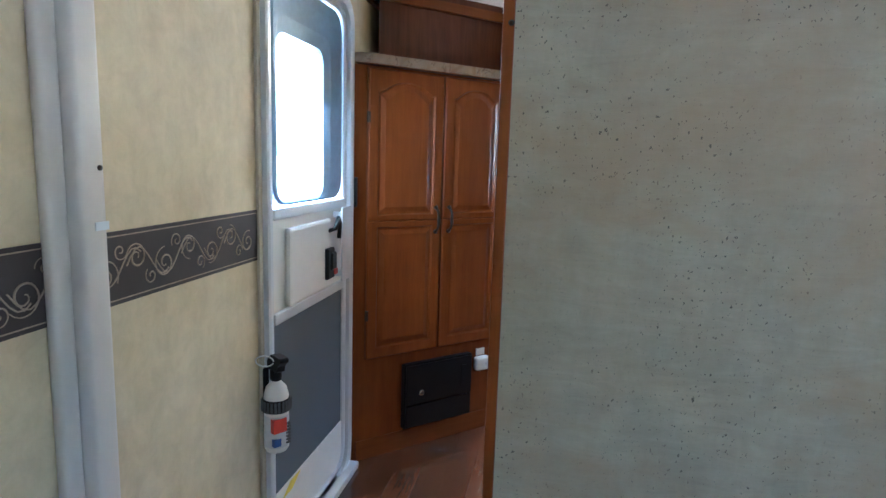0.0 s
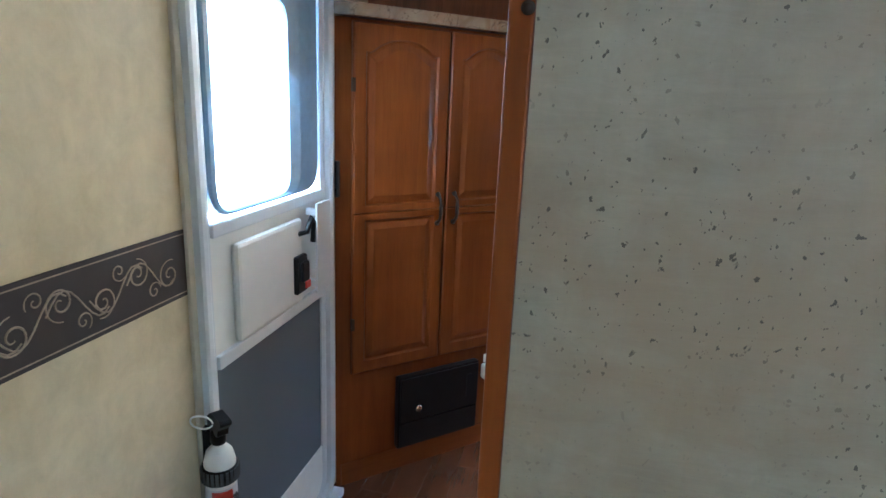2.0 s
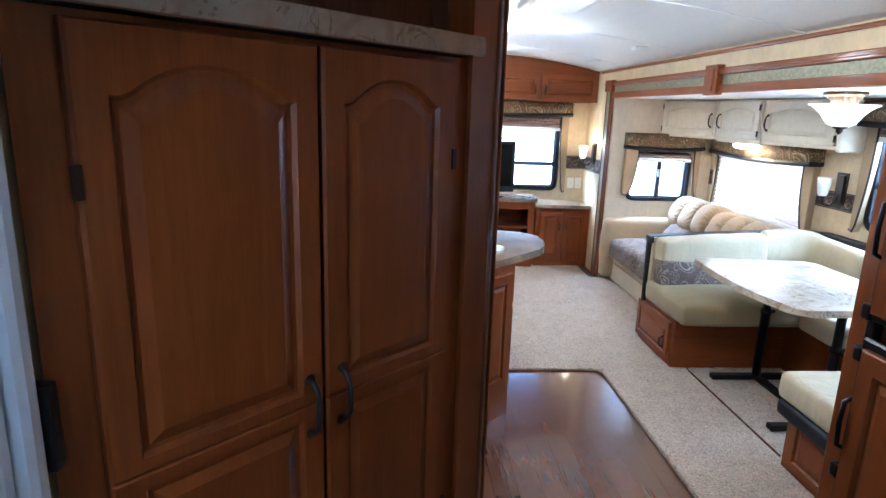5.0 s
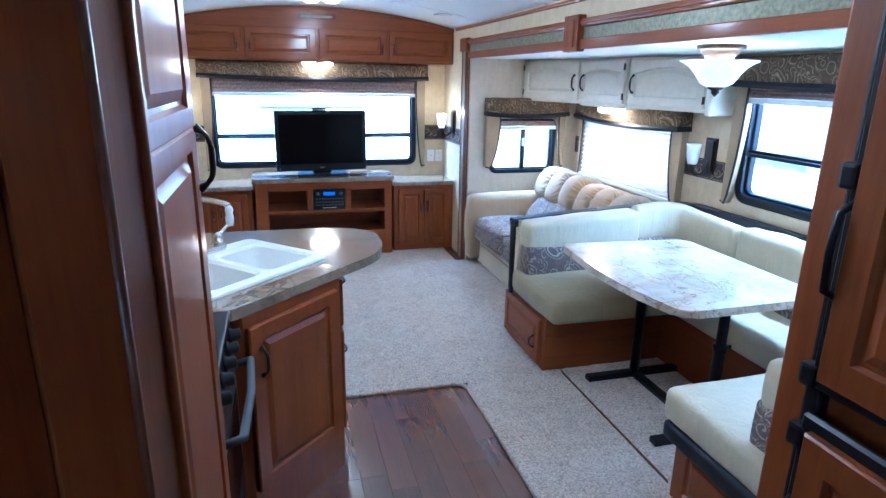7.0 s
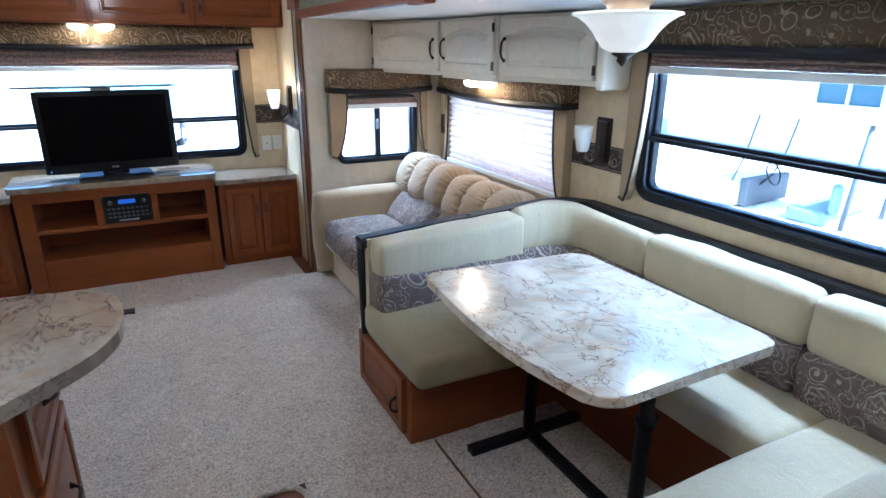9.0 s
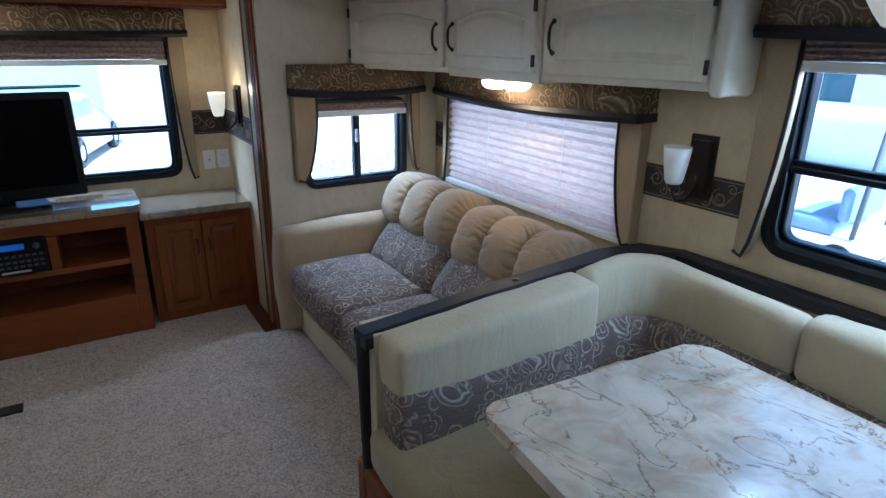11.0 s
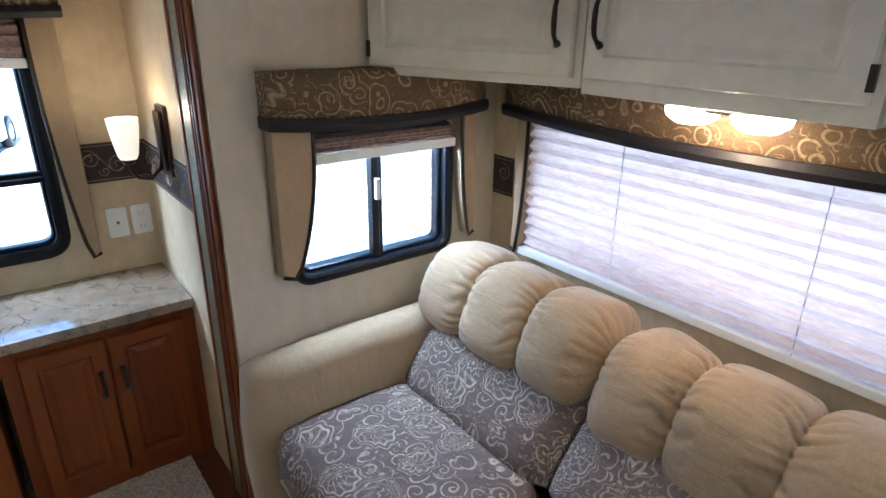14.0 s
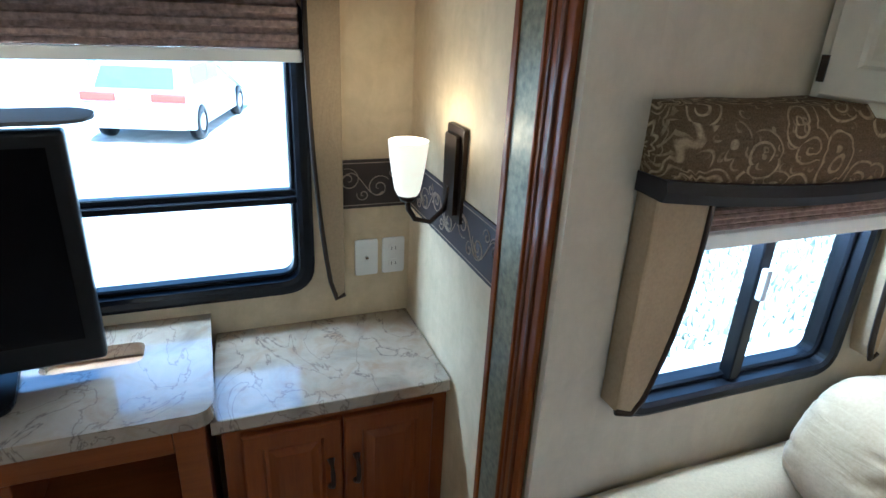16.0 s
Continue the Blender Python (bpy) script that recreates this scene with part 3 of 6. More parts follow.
def build_ceiling():
    bm = bmesh.new()
    n = 20
    for k in range(n):
        xa, xb = -HW - 0.06 + k * (2.52 / n), -HW - 0.06 + (k + 1) * (2.52 / n)
        za, zb = arch_z(max(-HW, min(HW, xa))), arch_z(max(-HW, min(HW, xb)))
        vs = [bm.verts.new(p) for p in ((xa, -1.6, za), (xb, -1.6, zb), (xb, 8.305, zb), (xa, 8.305, za), (xa, -1.6, za + 0.06), (xb, -1.6, zb + 0.06), (xb, 8.305, zb + 0.06), (xa, 8.305, za + 0.06))]
        for q in ((0, 1, 2, 3), (7, 6, 5, 4), (0, 4, 5, 1), (2, 6, 7, 3)):
            bm.faces.new([vs[i] for i in q])
    # cover strips across the panels
    for y in (2.4, 3.6, 4.8, 6.0, 7.2):
        for k in range(n):
            xa, xb = -HW + k * (2.4 / n), -HW + (k + 1) * (2.4 / n)
            pts = [(xa, y - 0.008, arch_z(xa) - 0.003), (xb, y - 0.008, arch_z(xb) - 0.003), (xb, y + 0.008, arch_z(xb) - 0.003), (xa, y + 0.008, arch_z(xa) - 0.003)]
            up = [(x, yy, z + 0.008) for x, yy, z in pts]
            vs = [bm.verts.new(p) for p in pts + up]
            for q in ((0, 1, 2, 3), (0, 4, 5, 1), (2, 6, 7, 3)):
                bm.faces.new([vs[i] for i in q])
    bmesh.ops.remove_doubles(bm, verts=bm.verts, dist=1e-5)
    return tagged(finish(bm, "ceiling", M_CEIL), "white arched panelled ceiling with thin cover strips", "ceiling", kind="structure")


build_ceiling()
tagged(box("ceiling_slide", HW + 0.045, SX + 0.03, 3.45, SY + 0.03, ZS, ZS + 0.05, M_CEIL), "white slide-out ceiling", "ceiling", kind="structure")
tagged(box("ceiling_left_slide", -2.08, -HW - 0.045, 5.55, SY + 0.03, ZS, ZS + 0.05, M_CEIL), "white slide-out ceiling", "ceiling", kind="structure")


def build_carpet():
    """Pile carpet: one fine sheet with a shaggy surface."""
    bm = bmesh.new()
    step = 0.022
    regions = [(-1.2, 1.11, 5.30, 8.245), (0.545, 1.11, 3.45, 5.30), (1.11, SX, 3.5, SY), (-2.05, -1.2, 5.6, SY)]
    for x0, x1, y0, y1 in regions:
        nx, ny = max(1, round((x1 - x0) / step)), max(1, round((y1 - y0) / step))
        g = [[None] * (ny + 1) for _ in range(nx + 1)]
        for i in range(nx + 1):
            for j in range(ny + 1):
                x, y = x0 + (x1 - x0) * i / nx, y0 + (y1 - y0) * j / ny
                z = 0.010 + 0.006 * noise.noise(Vector((x * 38, y * 38, 0))) + 0.004 * noise.noise(Vector((x * 5, y * 5, 3)))
                if abs(x - 1.11) < 0.012 and y < 5.3:
                    z = 0.0
                g[i][j] = bm.verts.new((x, y, z))
        for i in range(nx):
            for j in range(ny):
                bm.faces.new((g[i][j], g[i + 1][j], g[i + 1][j + 1], g[i][j + 1]))
    o = finish(bm, "carpet", M_CARPET, floor, True)
    return tagged(o, "beige shaggy pile carpet", kind="stuff")


build_carpet()
# bound edge between carpet and planks
tube("carpet_edge", [(-0.9, 5.302, 0.008), (0.46, 5.302, 0.008), (0.51, 5.29, 0.008), (0.535, 5.25, 0.008), (0.54, 5.0, 0.008), (0.54, 3.46, 0.008)], 0.011, M_CARPET, floor)

# bedroom doorway trim
j = tagged(empty("door_frame", (-0.432, 1.143, 0)), "brown wooden edge strip of the bedroom partition", "door frame", kind="structure")
box("jamb", -0.0145, 0.0022, -0.0165, -0.0035, 0, 1.98, M_WOOD, j, 0.002)
lathe("strike_stud", [(0.003, 0), (0.0045, 0.002), (0.0, 0.004)], M_BRONZE, j, 12).matrix_basis = pose(-0.002, -0.0165, 1.525, 90, 0, 0)
M_CHANNEL = plain("pinkish_cream_plastic", (0.60, 0.53, 0.46), 0.4, 0, 0.05, 6)
t_ = tagged(empty("door_track", (-HW, 1.140, 0)), "white vertical door-edge channel on the wall", "door frame", kind="structure")
for k, (a, b, d) in enumerate(((-0.055, -0.014, 0.026), (-0.014, 0.045, 0.05))):
    box("channel", 0.001, d, a, b - 0.001, 0, 2.0, M_CHANNEL, t_, 0.009)
lathe("screw", [(0.005, 0), (0.005, 0.003), (0, 0.004)], M_BRONZE, t_, 10).matrix_basis = pose(0.051, 0.03, 1.30, 0, 90, 0)
box("tape", 0.051, 0.053, 0.013, 0.044, 1.19, 1.205, M_ALU, t_)
tagged(box("trim", HW + 0.001, 1.33, 7.437, 7.4545, 0, 1.745, M_PAPER_PALE), "pale corner panel beside the slide-out opening", "trim", kind="structure")
tagged(box("trim", -1.33, -HW - 0.001, 7.437, 7.4545, 0, 1.745, M_PAPER_PALE), "pale corner panel beside the slide-out opening", "trim", kind="structure")

# ---------------------------------------------------------------- shared pieces


def rebase(e, at):
    """Moves a thing's origin to at, leaving its parts where they stand."""
    for c in e.children:
        c.matrix_basis = Matrix.Translation(-Vector(at)) @ c.matrix_basis
    e.location = at
    return e


def slab(name, pts, ya, yb, m, parent=None, bev=0.0, smooth=False):
    """A flat outline in x and z, given thickness from ya to yb."""
    bm = bmesh.new()
    a = [bm.verts.new((x, ya, z)) for x, z in pts]
    b = [bm.verts.new((x, yb, z)) for x, z in pts]
    fa, fb = bm.faces.new(a), bm.faces.new(b)
    n = len(pts)
    for i in range(n):
        bm.faces.new((a[i], a[(i + 1) % n], b[(i + 1) % n], b[i]))
    if bev:
        bmesh.ops.bevel(bm, geom=list(fa.edges), offset=bev, segments=2, profile=0.6, affect='EDGES', clamp_overlap=True)
    return finish(bm, name, m, parent, smooth)


def ring(name, outer, inner, ya, yb, m, parent=None):
    """A frame between two outlines of equal length in x and z."""
    bm = bmesh.new()
    n = len(outer)
    L = [[bm.verts.new((x, y, z)) for x, z in o] for o, y in ((outer, yb), (outer, ya + 0.004), ([(ox * 0.75 + ix * 0.25, oz * 0.75 + iz * 0.25) for (ox, oz), (ix, iz) in zip(outer, inner)], ya),
                                                               ([(ox * 0.3 + ix * 0.7, oz * 0.3 + iz * 0.7) for (ox, oz), (ix, iz) in zip(outer, inner)], ya), (inner, ya + 0.006), (inner, yb))]
    for a, b in zip(L, L[1:] + L[:1]):
        for i in range(n):
            bm.faces.new((a[i], a[(i + 1) % n], b[(i + 1) % n], b[i]))
    return finish(bm, name, m, parent)


def rrect(x0, x1, z0, z1, r, n=6):
    return rounded([(x0, z0), (x1, z0), (x1, z1), (x0, z1)], r, n)


def window(name, label, at, rz, w, h, rails=(), mullions=(), blind=0.0, blind_full=False, fr=0.035, r=0.07, latch=False):
    """A black-framed caravan window; at: middle of its sill on the wall's face. Front towards -y."""
    e = tagged(empty(name), label, "window", kind="structure")
    ring("frame", rrect(-w / 2, w / 2, 0, h, r), rrect(-w / 2 + fr, w / 2 - fr, fr, h - fr, max(0.01, r - fr)), -0.018, 0.055, M_DARKFRAME, e)
    ring("frame", rrect(-w / 2 + fr + 0.001, w / 2 - fr - 0.001, fr + 0.001, h - fr - 0.001, max(0.01, r - fr)), rrect(-w / 2 + fr + 0.014, w / 2 - fr - 0.014, fr + 0.014, h - fr - 0.014, max(0.008, r - fr - 0.01)), 0.012, 0.05, M_DARKFRAME, e)
    for z in rails:
        boxes("rail", [(-w / 2 + fr, w / 2 - fr, -0.006, 0.03, z - 0.018, z + 0.002), (-w / 2 + fr, w / 2 - fr, 0.006, 0.034, z + 0.002, z + 0.02)], M_DARKFRAME, e, 0.003)
    for x in mullions:
        boxes("mullion", [(x - 0.022, x + 0.004, -0.004, 0.03, fr, h - fr), (x + 0.004, x + 0.022, 0.006, 0.034, fr, h - fr)], M_DARKFRAME, e, 0.003)
        box("latch", x - 0.016, x + 0.0, -0.02, -0.004, h * 0.5, h * 0.5 + 0.07, M_ALU, e, 0.004)
    g = box("glass", -w / 2 + fr, w / 2 - fr, 0.036, 0.039, fr, h - fr, M_GLASS, e)
    g.visible_shadow = False
    if blind:
        rows, n = [], 7
        for i in range(n):
            z1 = h - 0.02 - i * (blind - 0.05) / n
            d = 0.034 + 0.012 * (i % 2) + 0.004 * noise.noise(Vector((i * 1.7, at[0], 0)))
            rows.append((-w / 2 + 0.02, w / 2 - 0.02, -d, -0.012, z1 - (blind - 0.05) / n - 0.004, z1))
        boxes("blind", rows, M_BLINDUP, e, 0.004)
        box("blind_rail", -w / 2 + 0.015, w / 2 - 0.015, -0.045, -0.012, h - blind - 0.005, h - blind + 0.025, M_WHITE, e, 0.004)
    e.matrix_world = pose(*at, 0, 0, rz)
    return e


def valance(label, at, rz, w, h, drop, legs=(0.10, 0.10), m=None, deep=0.11, bow=0.03):
    """A padded pelmet with dark piping and two cloth side drops; at: middle of its top on the wall's face."""
    e = tagged(empty("valance"), label, "valance")
    bm = bmesh.new()
    n = 24
    rows = []
    for i in range(n + 1):
        t = i / n
        x = -w / 2 + t * w
        k = 1 - (2 * t - 1) ** 2
        dip = -0.018 * k
        edge = min(1.0, min(t, 1 - t) * 14)
        y = -deep - bow * k
        zt = 0.004 * noise.noise(Vector((x * 12, at[1], 0)))
        rows.append([bm.verts.new(p) for p in ((x, 0, zt), (x, y * 0.9, zt), (x, y - 0.006, zt - 0.02), (x, y - 0.012 * edge - 0.004, -h * 0.5 + dip * 0.5), (x, y - 0.006, -h + dip + 0.01), (x, y * 0.96, -h + dip), (x, 0, -h + dip))])
    for a, b in zip(rows, rows[1:]):
        for i in range(6):
            bm.faces.new((a[i], a[i + 1], b[i + 1], b[i]))
    bm.faces.new(rows[0])
    bm.faces.new(rows[-1])
    finish(bm, "pelmet", m or M_PAISLEY_GOLD, e, True)
    bm = bmesh.new()
    rows = []
    for i in range(n + 1):
        t = i / n
        x = -w / 2 - 0.004 + t * (w + 0.008)
        k = 1 - (2 * t - 1) ** 2
        y = -deep - bow * k
        z = -h - 0.018 * k
        rows.append([bm.verts.new(p) for p in ((x, 0, z + 0.004), (x, y - 0.014, z + 0.006), (x, y - 0.02, z - 0.012), (x, y - 0.012, z - 0.03), (x, 0, z - 0.028))])
    for a, b in zip(rows, rows[1:]):
        for i in range(5):
            bm.faces.new((a[i], a[(i + 1) % 5], b[(i + 1) % 5], b[i]))
    bm.faces.new(rows[0])
    bm.faces.new(rows[-1])
    finish(bm, "piping", M_BLACKVINYL, e)
    for s, lw in zip((-1, 1), legs):
        if not lw:
            continue
        xo, xi = s * (w / 2 - 0.015), s * (w / 2 - 0.015 - lw)
        zt, zb = -h - 0.02, -h - drop
        pts = [(xo, zt), (xo, zb)]
        for i in range(9):
            t = i / 8
            pts.append((xo + (xi - xo) * (0.35 + 0.65 * math.sin(t * math.pi / 2)) if i else xo + (xi - xo) * 0.3, zb - 0.012 + (zt - zb) * t ** 1.25 * 0.9))
        pts.append((xi, zt))
        slab("side_drop", pts, -0.055, -0.004, M_TANSUEDE, e, 0.006)
        tube("piping", [(x, -0.054, z) for x, z in pts[1:]], 0.007, M_BRONZE, e, 6)
    e.matrix_world = pose(*at, 0, 0, rz)
    return e


def spiral(bm, c, r, turns, start, flip, wire, lift):
    pts = []
    n = int(20 * turns)
    for i in range(n + 1):
        t = i / n
        a = start + flip * t * turns * 2 * math.pi
        rr = r * (0.12 + 0.88 * t)
        pts.append((c[0] + rr * math.cos(a), lift, c[1] + rr * math.sin(a)))
    add_tube(bm, pts, [wire * (0.6 + 0.5 * math.sin(math.pi * i / n)) for i in range(n + 1)], 5)
    return pts[-1]


def border(label, at, rz, length, h=0.14):
    """A dark wall border with light scrollwork; at: its left lower end on the wall's face; front towards -y."""
    e = tagged(empty("wall_border"), label, "wall border", kind="structure")
    box("strip", 0, length, -0.004, -0.0005, 0, h, M_BAND, e)
    boxes("line", [(0, length, -0.0048, -0.004, 0.008, 0.0105), (0, length, -0.0048, -0.004, h - 0.0105, h - 0.008)], M_SCROLL, e)
    bm = bmesh.new()
    x, k = 0.055, 0
    rnd = random.Random(5)
    while x < length - 0.03:
        up = k % 2 == 0
        big = 0.030 + 0.006 * rnd.random()
        c = (x, h * (0.60 if up else 0.42))
        if big < x < length - big:
            spiral(bm, c, big, 1.6, rnd.random() * 6, 1 if up else -1, 0.0019, -0.0045)
        c2 = (x + 0.042, h * (0.28 if up else 0.72))
        if x + 0.075 < length:
            spiral(bm, c2, 0.019, 1.3, rnd.random() * 6, -1 if up else 1, 0.0016, -0.0045)
        if x + 0.11 < length:
            add_tube(bm, [(x - 0.03 + t * 0.013, -0.0045, h * 0.5 + 0.034 * math.sin(t * 0.55 + (0 if up else math.pi))) for t in range(11)], 0.0017, 5)
        x += 0.088
        k += 1
    finish(bm, "scrollwork", M_SCROLL, e)
    e.matrix_world = pose(*at, 0, 0, rz)
    return e


# ---------------------------------------------------------------- hall: entry door, extinguisher, border
def entry_door():
    e = tagged(empty("door_1"), "white caravan screen door with bright upper window and dark lower screen", "door", kind="structure")
    W, H = 0.675, 1.90
    # local x runs along the wall, front towards -y
    ring("frame", rrect(-0.015, W + 0.03, 0.0, H + 0.03, 0.12), rrect(0.018, W - 0.003, 0.03, H - 0.006, 0.10), -0.03, 0.06, M_ALU, e)
    ring("leaf", rrect(0.02, W - 0.005, 0.032, H - 0.008, 0.10), rrect(0.05, W - 0.035, 0.06, H - 0.035, 0.08), -0.012, 0.02, M_ALU, e)
    ring("pane_frame", rrect(0.055, W - 0.05, 1.175, H - 0.045, 0.09), rrect(0.092, W - 0.225, 1.185, H - 0.205, 0.06), -0.009, 0.042, plain("blue_grey_frame", (0.17, 0.27, 0.40), 0.35), e)
    box("sill", 0.05, W - 0.035, -0.016, 0.012, 1.135, 1.168, M_ALU, e, 0.004)
    slab("panel", rrect(0.05, W - 0.035, 0.84, 1.135, 0.004), -0.004, 0.012, M_WHITE, e)
    bm = bmesh.new()
    add_box(bm, 0.13, W - 0.20, -0.026, -0.004, 0.85, 1.105)
    bevel_all(bm, 0.016, 2)
    finish(bm, "panel_boss", M_WHITE, e)
    box("rail", 0.05, W - 0.035, -0.016, 0.012, 0.81, 0.845, M_ALU, e, 0.004)
    box("screen", 0.05, W - 0.035, 0.0, 0.006, 0.24, 0.81, plain("blue_grey_screen", (0.115, 0.135, 0.16), 0.7, 0, 0.12, 400), e)
    box("kick_plate", 0.05, W - 0.035, -0.006, 0.01, 0.04, 0.24, M_WHITE, e, 0.004)
    slab("yellow_label", rounded([(0.10, 0.205), (0.16, 0.238), (0.235, 0.238), (0.17, 0.205)], 0.003, 2), -0.0085, -0.0065, M_YELLOW, e)
    g = box("glass", 0.08, W - 0.10, 0.03, 0.033, 1.18, H - 0.10, M_GLASS, e)
    g.visible_shadow = False
    box("latch_plate", 0.515, 0.61, -0.053, -0.046, 0.862, 1.143, M_ALU, e, 0.002)
    boxes("plate_stud", [(0.52, 0.54, -0.046, -0.013, z, z + 0.02) for z in (0.88, 1.105)], M_ALU, e)
    boxes("latch", [(0.41, 0.475, -0.04, -0.012, 0.885, 1.0), (0.42, 0.465, -0.052, -0.04, 0.92, 0.985)], M_BLACK, e, 0.005)
    tube("lever", [(0.45, -0.02, 1.06), (0.45, -0.05, 1.07), (0.47, -0.055, 1.11), (0.495, -0.05, 1.09), (0.50, -0.045, 1.03)], 0.008, M_BLACK, e)
    box("release", 0.43, 0.455, -0.058, -0.0525, 0.905, 0.925, M_RED, e)
    box("hinge_block", W + 0.034, W + 0.055, -0.036, -0.004, 1.13, 1.25, M_BLACK, e, 0.004)
    box("threshold", -0.02, W + 0.035, -0.06, 0.05, 0.0, 0.03, M_ALU, e, 0.006)
    e.matrix_world = pose(-HW, 1.842, 0.0, 0, 0, 90)


entry_door()
tagged(box("trim", -1.199, -1.188, 1.806, 1.8255, 0, 2.0, M_PAPER_PALE, None, 0.003), "pale trim strip beside the entry door", "trim", kind="structure")
border("dark border with gold scrolls on the hall wall", (-HW, 0.2, 1.030), 90, 1.605, 0.145)
border("dark border with gold scrolls on the hall wall", (-0.412, 1.87, 1.03), -90, 0.70, 0.145)
tagged(box("trim", -0.424, -0.352, 1.8705, 1.893, 0, 2.0, M_PAPER_PALE, None, 0.004), "pale corner bead of the hall wall", "trim", kind="structure")


def extinguisher():
    e = tagged(empty("fire_extinguisher"), "small white fire extinguisher with black head in black wall bracket", "fire extinguisher")
    lathe("bottle", [(0.0, 0.0), (0.030, 0.002), (0.036, 0.012), (0.036, 0.175), (0.030, 0.20), (0.016, 0.215), (0.014, 0.225)], M_WHITE, e, 24)
    lathe("label", [(0.0364, 0.02), (0.0366, 0.022), (0.0366, 0.115), (0.0364, 0.117)], plain("extinguisher_label", (0.62, 0.63, 0.66), 0.4), e, 24)
    box("label_patch", 0.0, 0.0395, -0.03, 0.012, 0.07, 0.112, M_RED, e)
    box("label_patch", 0.012, 0.0392, -0.028, -0.006, 0.028, 0.05, plain("blue_ink", (0.05, 0.12, 0.4), 0.4), e)
    boxes("label_bar", [(0.02, 0.0385, 0.012, 0.026, 0.03 + 0.01 * i, 0.034 + 0.01 * i) for i in range(7)], M_GREY, e)
    lathe("band", [(0.037, 0.128), (0.041, 0.129), (0.041, 0.165), (0.037, 0.166)], M_BLACK, e, 24)
    boxes("band_rib", [(0.0405 * math.cos(a) - 0.003, 0.0405 * math.cos(a) + 0.003, 0.0405 * math.sin(a) - 0.003, 0.0405 * math.sin(a) + 0.003, 0.131, 0.163) for a in [i * 0.26 for i in range(24)]], M_GREY, e)
    box("bracket", -0.056, -0.034, -0.03, 0.03, 0.06, 0.25, M_BLACK, e, 0.005)
    lathe("valve", [(0.015, 0.22), (0.018, 0.225), (0.018, 0.25), (0.012, 0.258)], M_BLACK, e, 16)
    slab("head", rounded([(-0.03, 0.25), (0.028, 0.25), (0.03, 0.268), (0.052, 0.288), (0.05, 0.298), (-0.005, 0.30), (-0.03, 0.28)], 0.006, 3), -0.013, 0.013, M_BLACK, e, 0.003)
    tube("pull_ring", [(0.0 + 0.02 * math.cos(a), -0.018 - 0.018 * (1 - math.cos(a)), 0.285 + 0.016 * math.sin(a)) for a in [i * 0.5 for i in range(13)]], 0.0022, M_SHADEOFF, e, 6)
    e.matrix_world = pose(-1.146, 1.812, 0.452, 0, 0, -35)


extinguisher()


